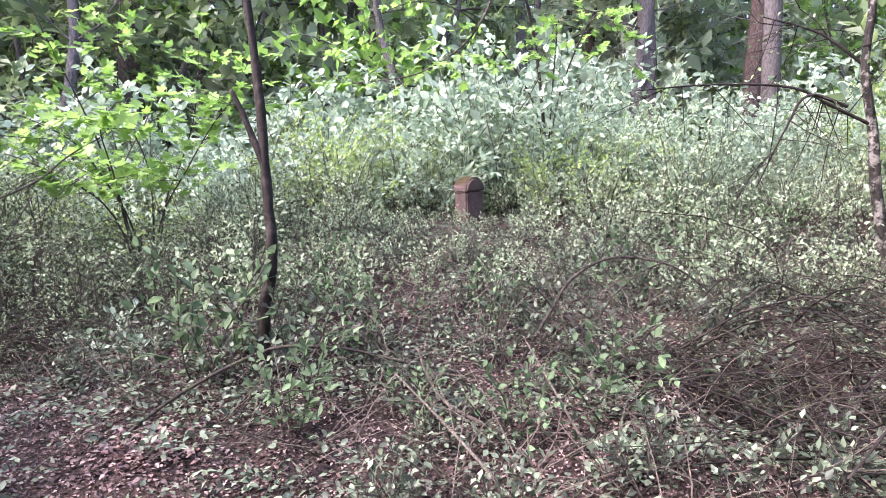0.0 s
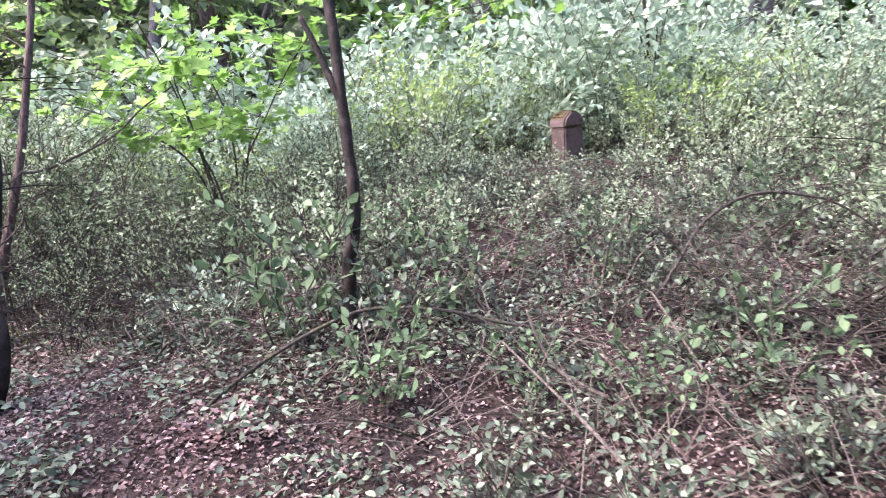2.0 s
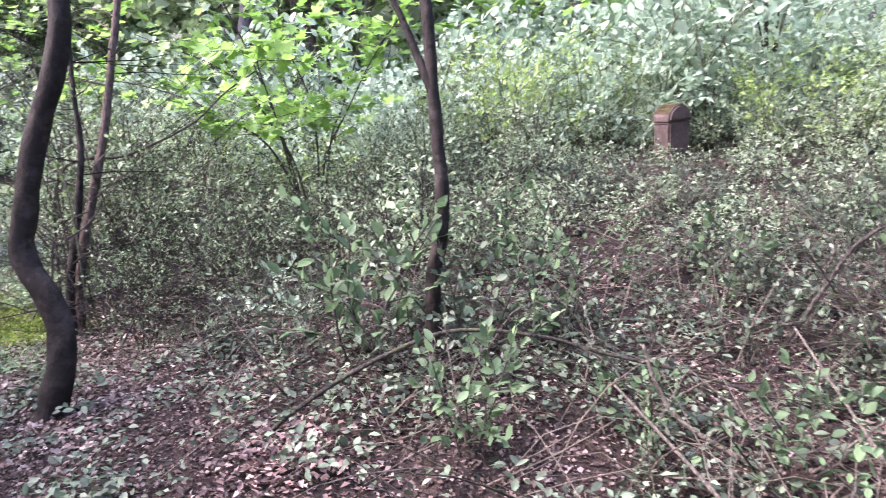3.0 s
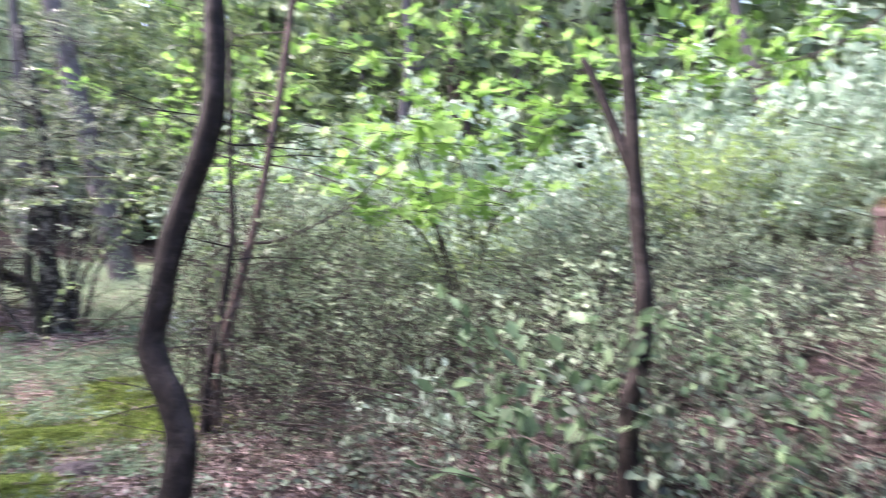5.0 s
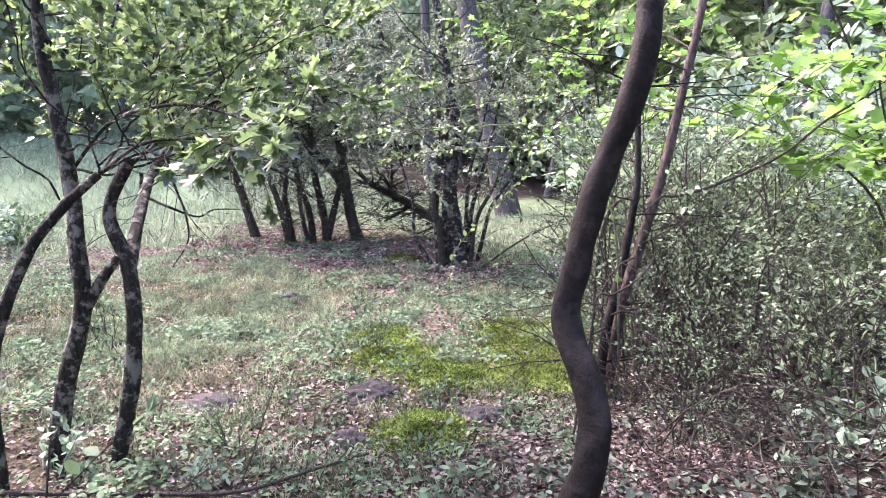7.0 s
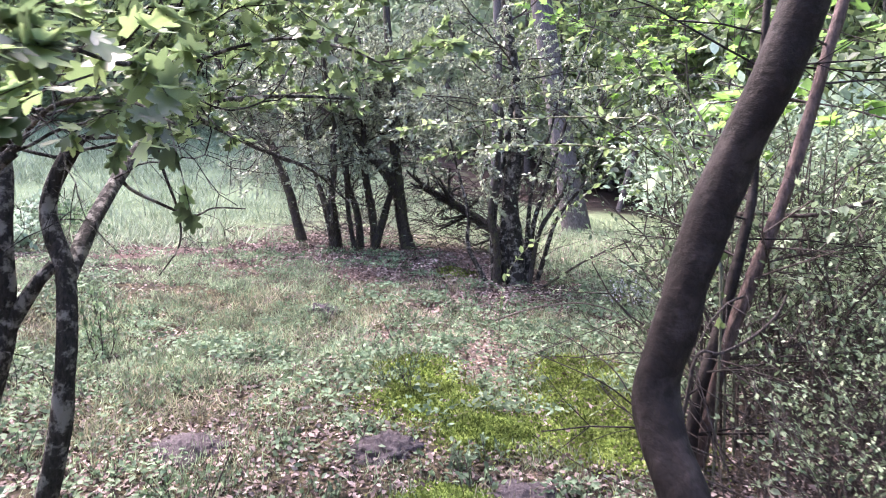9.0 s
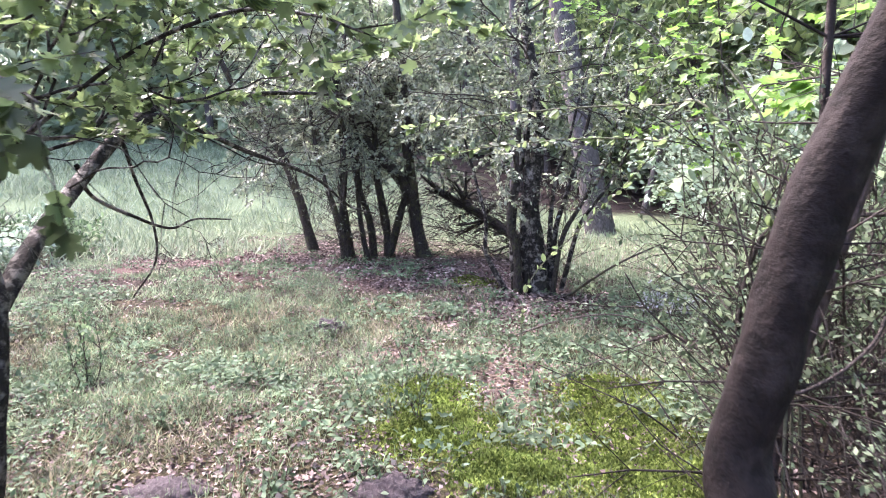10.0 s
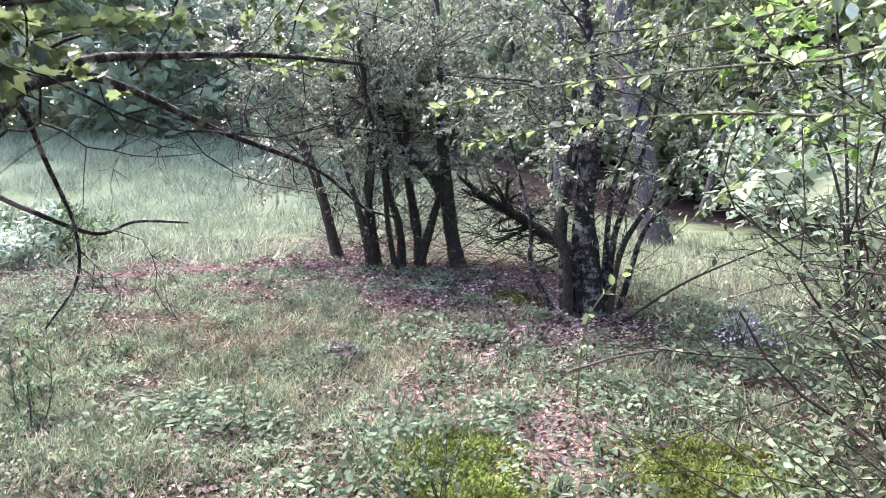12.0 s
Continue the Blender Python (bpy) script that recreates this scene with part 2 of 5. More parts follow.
def stone_material():
    m, t, b = material("weathered sandstone")
    f = noise_of(t, 45.0, 6.0, 0.7)
    base = ramp(t, f, [(0.3, (0.05, 0.032, 0.03)), (0.75, (0.17, 0.115, 0.11))])
    stain = ramp(t, noise_of(t, 5.0, 4.0, 0.6), [(0.45, (0, 0, 0)), (0.65, (1, 1, 1))])
    base = mix(t, stain, base, (0.055, 0.037, 0.033))
    t.links.new(base, b.inputs["Base Color"])
    b.inputs["Roughness"].default_value = 0.9
    bump(t, f, b, 0.7, 0.012)
    return m


STONE = stone_material()
STONE_MOSS = crumbly("moss crust", (0.035, 0.028, 0.012), (0.14, 0.10, 0.035), 90.0)


# ---- building helpers ----
def smooth_step(v):
    v = min(1.0, max(0.0, v))
    return v * v * (3 - 2 * v)


def height(x, y):
    """Height of the ground: a level clearing, a meadow that climbs beyond it, and the overgrown mound that carries the gravestone."""
    mound = 0.98 * min(1.0, max(0.0, (y - 3.3) / 6.4)) * smooth_step((x + 3.2) / 2.6)
    mound *= 1 - 0.5 * smooth_step((y - 12) / 8)
    rise = 0.24 * smooth_step((-7.2 - x) / 4.0) * (1 - smooth_step((-18 - x) / 20))
    near = max(max(0.0, 1 - ((x - mx) ** 2 + (y - my) ** 2) / (1.8 * mr * mr)) for mx, my, mr in MOSS_SPOTS)
    rise += near * (0.05 + 0.06 * noise.noise((x * 4.5, y * 4.5, 11.0)))
    # dent added to the ground so that the brushwood spot falls into shade
    hollow = max(0.0, 1 - ((x - 2.9) / 0.9) ** 2 - ((y - 4.75) / 0.75) ** 2)
    rise -= 0.3 * smooth_step(hollow * 1.4)
    dents = 0.05 * noise.noise((x * 0.7, y * 0.7, 3.0)) + 0.022 * noise.noise((x * 2.6, y * 2.6, 7.0))
    slope = 2.7 * smooth_step((-13.5 - x) / 19)
    return mound + rise + dents + slope


def mesh_np(name, verts, tris, mat, smooth=False):
    me = bpy.data.meshes.new(name)
    verts, tris = np.ascontiguousarray(verts, np.float32), np.ascontiguousarray(tris, np.int32)
    me.vertices.add(len(verts))
    me.vertices.foreach_set("co", verts.ravel())
    me.loops.add(tris.size)
    me.loops.foreach_set("vertex_index", tris.ravel())
    me.polygons.add(len(tris))
    me.polygons.foreach_set("loop_start", np.arange(0, tris.size, tris.shape[1], dtype=np.int32))
    if smooth:
        me.polygons.foreach_set("use_smooth", np.ones(len(tris), bool))
    me.update(calc_edges=True)
    me.materials.append(mat)
    return me


def part(name, me, parent=None, label=""):
    ob = new(name, me)
    ob.parent = parent
    return tagged(ob, label)


def thing(name, at, label, category, group="", kind=""):
    ob = new(name)
    ob.location = at
    ob.empty_display_size = 0.1
    return tagged(ob, label, category, group, kind)


def curve_through(pts, per=4):
    """A smooth line through a few points."""
    p = [Vector(v) for v in pts]
    p = [p[0] * 2 - p[1]] + p + [p[-1] * 2 - p[-2]]
    out = []
    for a, b, c, d in zip(p, p[1:], p[2:], p[3:]):
        for k in range(per):
            s = k / per
            out.append(0.5 * ((2 * b) + (c - a) * s + (2 * a - 5 * b + 4 * c - d) * s * s + (3 * b - a - 3 * c + d) * s ** 3))
    return out + [p[-2]]


class Wood:
    """Round, tapering wood gathered into one mesh."""

    def __init__(self):
        self.v, self.f = [], []

    def tube(self, pts, r0, r1, sides=6, lumps=0.0, flare=0.0):
        n, first = len(pts), len(self.v)
        side = None
        for k, p in enumerate(pts):
            d = (pts[min(k + 1, n - 1)] - pts[max(k - 1, 0)])
            d = d.normalized() if d.length > 1e-6 else Vector((0, 0, 1))
            side = d.orthogonal().normalized() if side is None else (side - d * side.dot(d)).normalized()
            up = d.cross(side)
            s = k / max(1, n - 1)
            r = r0 + (r1 - r0) * s + flare * r0 * max(0, 1 - s * 7) ** 2
            for j in range(sides):
                a = 2 * math.pi * j / sides
                rr = r * (1 + lumps * noise.noise((p.x * 6 + math.cos(a), p.y * 6 + math.sin(a), p.z * 6))) if lumps else r
                self.v.append(p + (side * math.cos(a) + up * math.sin(a)) * rr)
        for k in range(n - 1):
            for j in range(sides):
                a, b = first + k * sides + j, first + k * sides + (j + 1) % sides
                self.f.append((a, b, b + sides, a + sides))
        tip = len(self.v)
        self.v.append(pts[-1] + (pts[-1] - pts[-2]) * 0.1)
        for j in range(sides):
            a, b = first + (n - 1) * sides + j, first + (n - 1) * sides + (j + 1) % sides
            self.f.append((a, b, tip, tip))

    def mesh(self, name, mat, origin=(0, 0, 0)):
        quads = np.array(self.f, np.int32)
        v = np.array([tuple(p) for p in self.v]) - np.array(tuple(origin))
        tris = np.concatenate([quads[:, :3], quads[quads[:, 2] != quads[:, 3]][:, [0, 2, 3]]])
        return mesh_np(name, v, tris, mat, True)


OVAL = (np.array([(0, 0, 0), (0.27, 0.42, 0.07), (0, 1, -0.06), (-0.27, 0.42, 0.07)]), np.array([(0, 1, 2), (0, 2, 3)]))
CURL = (np.array([(0, 0, 0), (0.33, 0.35, 0.16), (0.1, 0.95, 0.1), (-0.3, 0.5, 0.2)]), np.array([(0, 1, 2), (0, 2, 3)]))
SPEAR = (np.array([(-0.03, 0, 0), (0.03, 0, 0), (0.034, 0.5, 0.06), (-0.028, 0.55, 0.06), (0, 1, 0.34)]), np.array([(0, 1, 2), (0, 2, 3), (3, 2, 4)]))


OVAL8 = (np.array([(0, 0, 0), (0.2, 0.22, 0.04), (0.29, 0.5, 0.07), (0.18, 0.8, 0.04), (0, 1, -0.06), (-0.18, 0.8, 0.04), (-0.29, 0.5, 0.07), (-0.2, 0.22, 0.04), (0, 0.5, 0)]), np.array([(8, k, (k + 1) % 8) for k in range(8)]))


def lobed(lobes, notch, tooth=0.0):
    """A leaf with pointed lobes, as a fan of triangles, slightly cupped; lobes are (turn from the tip in degrees, reach)."""
    rim = []
    full = [(-a, r) for a, r in reversed(lobes) if a > 0] + list(lobes)
    for k, (a, r) in enumerate(full):
        if tooth:
            rim.append((a - 13, r * (1 - tooth)))
        rim.append((a, r))
        if tooth:
            rim.append((a + 13, r * (1 - tooth)))
        if k + 1 < len(full):
            b, q = full[k + 1]
            rim.append(((a + b) / 2, notch * min(r, q)))
    v = [(0, 0.36, -0.04)]
    for a, r in rim:
        v.append((r * math.sin(radians(a)), 0.36 + r * math.cos(radians(a)), 0.14 * r * abs(math.sin(radians(a)))))
    v.append((0, 0, 0.02))
    n = len(v) - 1
    return np.array(v), np.array([(0, 1 + (k + 1) % n, 1 + k) for k in range(n)])


MAPLE = lobed([(0, 0.64), (52, 0.60), (112, 0.46)], 0.56, 0.2)
HAW = lobed([(0, 0.64), (46, 0.52), (104, 0.42)], 0.66)


def unit(a):
    return a / np.maximum(np.linalg.norm(a, axis=1, keepdims=True), 1e-6)


def leaf_frames(rng, dirs, tilt, spread, face=(0, 0, 1.0)):
    n = len(dirs)
    d = unit(dirs + rng.normal(0, spread, (n, 3)))
    up = unit(np.array(face) + rng.normal(0, tilt, (n, 3)))
    s = unit(np.cross(d, up))
    return s, d, np.cross(s, d)


def leaf_mesh(name, rng, pos, dirs, size, shape, mat, tilt=0.5, spread=0.6):
    pos, dirs = np.asarray(pos, float), np.asarray(dirs, float)
    s, d, u = leaf_frames(rng, dirs, tilt, spread)
    k = rng.uniform(size[0], size[1], len(pos))[:, None, None]
    tv, tf = shape
    v = pos[:, None, :] + k * (tv[None, :, 0:1] * s[:, None] + tv[None, :, 1:2] * d[:, None] + tv[None, :, 2:3] * u[:, None])
    f = tf[None] + (np.arange(len(pos)) * len(tv))[:, None, None]
    return mesh_np(name, v.reshape(-1, 3), f.reshape(-1, 3), mat)


def grow(w, rng, p, d, length, r, level, spots, wander=0.25, lift=0.05, kids=4, sides=4, per=12, angle=0.8, shrink=0.55, thin=True, step=0.2):
    """A branch that wanders and forks; the spots where leaves sit are gathered on the way."""
    p, d = Vector(p), Vector(d).normalized()
    steps = max(3 if level else 2, int(length / step))
    pts, dirs = [p], [d]
    for _ in range(steps):
        d = (d + Vector(rng.normal(0, wander, 3)) * 0.5 + Vector((0, 0, lift))).normalized()
        p = p + d * (length / steps)
        pts.append(p)
        dirs.append(d)
    if level or thin:
        w.tube(pts, r, r * 0.45 if level else r * 0.3, sides if level else 3)
    if level:
        for k in range(kids):
            i = min(steps, max(1, int(steps * (0.25 + 0.75 * (k + rng.uniform(0, 1)) / kids))))
            side = Vector(rng.normal(0, 1, 3))
            side = (side - dirs[i] * side.dot(dirs[i])).normalized()
            way = dirs[i] * math.cos(angle) + side * math.sin(angle)
            grow(w, rng, pts[i], way, length * shrink * rng.uniform(0.7, 1.2), max(0.002, r * 0.5), level - 1, spots, wander, lift, kids, sides, per, angle, shrink, thin, step)
    if level <= 1:
        for k in range(max(1, int(length * per))):
            s = rng.uniform(0.15, 1.0) * steps
            i = min(steps - 1, int(s))
            spots.append((tuple(pts[i].lerp(pts[i + 1], s - i)), tuple(dirs[i])))
    return pts


def spot_arrays(spots):
    return np.array([s[0] for s in spots]), np.array([s[1] for s in spots])


# ---- the ground ----
def make_ground():
    def steps(lo, hi, step, far):
        mid = list(np.arange(lo, hi, step))
        out, g = [], step
        while sum(out) < far:
            g *= 1.22
            out.append(g)
        c = np.cumsum(out)
        return np.array(sorted([lo - v for v in c] + mid + [mid[-1] + v for v in c]))

    xs, ys = steps(-16, 7, 0.11, 900), steps(-1, 13, 0.11, 900)
    v = np.array([(x, y, height(x, y)) for y in ys for x in xs])
    nx = len(xs)
    idx = np.arange(len(v)).reshape(len(ys), nx)
    q = np.stack([idx[:-1, :-1], idx[:-1, 1:], idx[1:, 1:], idx[1:, :-1]], -1).reshape(-1, 4)
    return tagged(new("ground", mesh_np("ground", v, q, FLOOR, True)), "forest floor of leaf litter, moss and thin grass", "ground", kind="structure")


make_ground()


# ---- trees near the walk ----
def line_tree(name, label, trunk, r0, r1, mat, limbs=(), crown=None, group="", sides=12, flare=0.5, twigs=None):
    """A tree from the line of its trunk; limbs are further lines with their radii; crown and twigs are grown."""
    base = Vector(trunk[0])
    base.z = height(base.x, base.y)
    line = [Vector((trunk[0][0], trunk[0][1], base.z - 0.12))] + [Vector(p) for p in trunk[1:]]
    ob = thing(name, base, label, "tree", group)
    w = Wood()
    pts = curve_through(line, 6)
    w.tube(pts, r0, r1, sides, 0.22, flare)
    part("trunk", w.mesh("trunk", mat, base), ob)
    for l, a, b in limbs:
        w = Wood()
        w.tube(curve_through(l, 5), a, b, 8, 0.12)
        part("limb", w.mesh("limb", mat, base), ob)
    if twigs:
        w, spots = Wood(), []
        twigs(w, spots, pts)
        tagged(part("branchwork", w.mesh("branchwork", TWIG if mat is not BARK_DARK else mat, base), ob), kind="stuff")
        if crown and spots:
            p, d = spot_arrays(spots)
            part("crown", leaf_mesh("crown", np.random.default_rng(len(spots)), p - np.array(tuple(base)), d, crown[0], crown[1], crown[2], crown[3]), ob)
    return ob


def high_crown(seed, height_from, length, kids, per, start=0.75):
    def make(w, spots, pts):
        rng = np.random.default_rng(seed)
        top = [p for p in pts if p.z > height_from]
        for k in range(kids):
            p = top[int(len(top) * (k + 0.5) / kids)]
            a = rng.uniform(0, 6.28)
            grow(w, rng, p, (math.cos(a), math.sin(a), start), length * rng.uniform(0.7, 1.2), 0.025, 2, spots, 0.3, 0.03, 4, 4, per)
    return make


# the slim straight tree by the mound, with a dead stub
line_tree("slim_tree", "slim dark-barked tree with a dead side branch among undergrowth",
          [(-0.53, 5.33, 0.3), (-0.54, 5.36, 0.70), (-0.50, 5.40, 0.92), (-0.49, 5.44, 1.15), (-0.50, 5.47, 1.31), (-0.53, 5.52, 1.62), (-0.56, 5.58, 1.98), (-0.60, 5.64, 2.35), (-0.7, 5.75, 3.2), (-0.8, 5.9, 5.0)],
          0.043, 0.026, BARK_DARK,
          [([(-0.545, 5.53, 1.70), (-0.60, 5.545, 1.83), (-0.69, 5.57, 2.05), (-0.76, 5.59, 2.19)], 0.027, 0.015)],
          ((0.07, 0.12), OVAL, LEAF_WOOD, 0.4), "trees by the path", 12, 0.2, high_crown(3, 3.3, 1.5, 4, 8))

# the crooked tree that the path passes
line_tree("crooked_tree", "dark crooked tree trunk bent like an S beside the path",
          [(-2.63, 4.81, 0.0), (-2.56, 4.86, 0.15), (-2.52, 4.90, 0.33), (-2.54, 4.94, 0.54), (-2.61, 4.96, 0.70), (-2.71, 4.97, 0.83), (-2.765, 4.99, 0.96), (-2.745, 5.03, 1.13),
           (-2.71, 5.08, 1.37), (-2.67, 5.13, 1.59), (-2.58, 5.18, 1.83), (-2.53, 5.23, 2.10), (-2.53, 5.26, 2.30), (-2.56, 5.35, 3.0), (-2.4, 5.6, 5.2)],
          0.079, 0.05, BARK_DARK, (), ((0.07, 0.12), OVAL, LEAF_WOOD, 0.4), "trees by the path", 14, 0.25, high_crown(5, 3.4, 1.6, 4, 8))

# the thin pine behind the crooked tree, with dead whorls
def dead_whorls(w, spots, pts):
    rng = np.random.default_rng(12)
    for k in range(26):
        p = pts[int(rng.uniform(0.12, 0.9) * (len(pts) - 1))]
        a = rng.uniform(0, 6.28)
        grow(w, rng, p, (math.cos(a), math.sin(a), 0.25), rng.uniform(0.4, 1.1), 0.007, 1, [], 0.25, -0.01, 3)


line_tree("young_pine", "thin young pine with pinkish bark and dead side twigs",
          [(-3.78, 6.35, 0.1), (-3.72, 6.45, 0.6), (-3.65, 6.6, 1.1), (-3.60, 6.77, 1.63), (-3.57, 6.92, 2.2), (-3.55, 7.06, 2.7), (-3.5, 7.3, 4.0), (-3.4, 7.6, 6.5)],
          0.040, 0.024, BARK_PINE, (), None, "trees by the path", 10, 0.2, dead_whorls)
line_tree("young_spruce", "thin dark dead young conifer standing in the thicket",
          [(-3.70, 6.2, 0.0), (-3.71, 6.28, 0.4), (-3.68, 6.4, 0.86), (-3.68, 6.55, 1.42), (-3.73, 6.62, 1.95), (-3.75, 6.7, 3.0)],
          0.04, 0.015, BARK_DARK, (), None, "trees by the path", 8, 0.2, dead_whorls)


# hawthorns beside the path, with near leaves that hang over it
def hawthorn(seed, name, label, trunk, r0, r1, limbs, shoots, near):
    base = Vector((trunk[0][0], trunk[0][1], height(trunk[0][0], trunk[0][1])))
    ob = thing(name, base, label, "tree", "hawthorns by the path")
    rng = np.random.default_rng(seed)
    w = Wood()
    w.tube(curve_through([Vector((base.x, base.y, base.z - 0.1))] + trunk[1:], 6), r0, r1, 10, 0.18, 0.4)
    part("trunk", w.mesh("trunk", BARK_LICHEN, base), ob)
    for l, a, b in limbs:
        w = Wood()
        w.tube(curve_through(l, 6), a, b, 8, 0.15)
        part("limb", w.mesh("limb", BARK_LICHEN, base), ob)
    w, spots = Wood(), []
    for p, d, length, r, leafy_ones in shoots:
        grow(w, rng, p, d, length if leafy_ones else length * 0.55, r * 0.5, 2, spots if leafy_ones else [], 0.45 if leafy_ones else 0.9, 0.085 if leafy_ones else -0.02, 4, 5, 62 * leafy_ones, 0.85, 0.52, True, 0.07)
    tagged(part("branchwork", w.mesh("branchwork", BARK_LICHEN, base), ob), kind="stuff")
    p, d = spot_arrays([s for s in spots if s[0][2] > 1.78 + 0.25 * noise.noise(s[0])])
    p = p - np.array(tuple(base))
    pick = rng.permutation(len(p))
    one = leaf_mesh("leaf", rng, np.zeros((1, 3)), np.array([(0, 1.0, 0)]), (1, 1), HAW, LEAF_HAW_ONE, 0.01, 0.01)
    s, dd, u = leaf_frames(rng, d, 0.45, 0.6)
    for k in pick[:near]:
        leaf = part("leaf", one, ob)
        q = rng.uniform(0.042, 0.072)
        leaf.matrix_basis = Matrix((( *[s[k][0] * q, dd[k][0] * q, u[k][0] * q], p[k][0]), (*[s[k][1] * q, dd[k][1] * q, u[k][1] * q], p[k][1]), (*[s[k][2] * q, dd[k][2] * q, u[k][2] * q], p[k][2]), (0, 0, 0, 1)))
    rest = pick[near:]
    if len(rest):
        tagged(part("crown", leaf_mesh("crown", rng, p[rest], d[rest], (0.04, 0.07), HAW, LEAF_HAW, 0.45, 0.6), ob), kind="stuff")
    return ob


hawthorn(21, "hawthorn", "leaning hawthorn with lichened forked trunk and hanging twigs",
         [(-4.66, 3.30, 0.0), (-4.58, 3.42, 0.40), (-4.57, 3.47, 0.80), (-4.68, 3.48, 1.12), (-4.82, 3.43, 1.40), (-4.80, 3.56, 1.70)], 0.046, 0.036,
         [([(-4.66, 3.48, 1.08), (-5.05, 3.62, 1.33), (-5.50, 3.80, 1.58), (-5.62, 3.98, 1.80)], 0.042, 0.03),
          ([(-5.60, 3.95, 1.78), (-5.80, 4.13, 1.86), (-6.05, 4.31, 1.84), (-6.41, 4.70, 1.70), (-6.80, 5.26, 1.52), (-7.05, 5.62, 1.28), (-7.2, 5.9, 1.2)], 0.024, 0.006),
          ([(-5.60, 3.95, 1.78), (-5.85, 4.15, 1.92), (-6.12, 4.43, 2.0), (-6.34, 4.96, 2.07), (-6.6, 5.5, 2.1)], 0.026, 0.009),
          ([(-5.62, 3.94, 1.76), (-5.74, 3.97, 1.69), (-5.82, 4.01, 1.54), (-5.86, 4.09, 1.29), (-5.84, 4.09, 1.08), (-5.87, 3.97, 0.89)], 0.013, 0.004),
          ([(-5.55, 3.75, 1.60), (-5.79, 3.80, 1.45), (-5.81, 3.98, 1.34), (-5.82, 4.17, 1.26), (-5.88, 4.31, 1.30), (-5.89, 4.51, 1.29)], 0.013, 0.004)],
         [((-4.80, 3.56, 1.68), (-0.3, 0.9, 0.55), 1.5, 0.016, 1), ((-5.62, 3.98, 1.80), (-0.6, 0.6, 0.6), 1.5, 0.016, 1), ((-4.80, 3.56, 1.68), (0.55, 0.55, 0.65), 1.1, 0.014, 1),
          ((-6.12, 4.43, 2.0), (-0.5, 0.9, 0.35), 1.4, 0.012, 1), ((-6.34, 4.96, 2.07), (-0.4, 0.9, 0.4), 1.4, 0.010, 1), ((-6.05, 4.31, 1.9), (0.2, 0.8, 0.6), 1.2, 0.012, 1),
          ((-5.62, 3.98, 1.80), (0.3, 0.5, 0.9), 1.3, 0.014, 1), ((-5.30, 3.72, 1.5), (0.3, 0.8, 0.5), 1.1, 0.010, 1),
          ((-6.2, 4.5, 1.8), (-0.4, 0.5, -0.6), 1.0, 0.007, 0), ((-6.5, 4.85, 1.66), (-0.4, 0.6, -0.5), 1.0, 0.007, 0), ((-6.8, 5.26, 1.52), (-0.5, 0.2, -0.6), 0.9, 0.006, 0),
          ((-5.9, 4.2, 1.84), (-0.2, 0.5, -0.7), 0.9, 0.006, 0), ((-6.3, 4.6, 1.9), (-0.6, 0.5, -0.2), 1.3, 0.008, 0), ((-5.85, 4.1, 1.2), (-0.4, 0.5, -0.2), 0.5, 0.004, 0),
          ((-6.7, 5.1, 1.58), (0.1, 0.5, -0.8), 0.9, 0.006, 0), ((-6.95, 5.5, 1.4), (-0.3, 0.7, -0.3), 1.0, 0.006, 0), ((-6.2, 4.7, 2.03), (0.1, 0.4, -0.9), 1.1, 0.007, 0), ((-6.4, 5.1, 2.08), (-0.2, 0.6, -0.6), 1.1, 0.007, 0), ((-5.84, 4.09, 1.1), (0.3, 0.4, -0.5), 0.7, 0.005, 0), ((-5.82, 4.2, 1.28), (-0.1, 0.7, 0.3), 0.8, 0.005, 0)], 300)
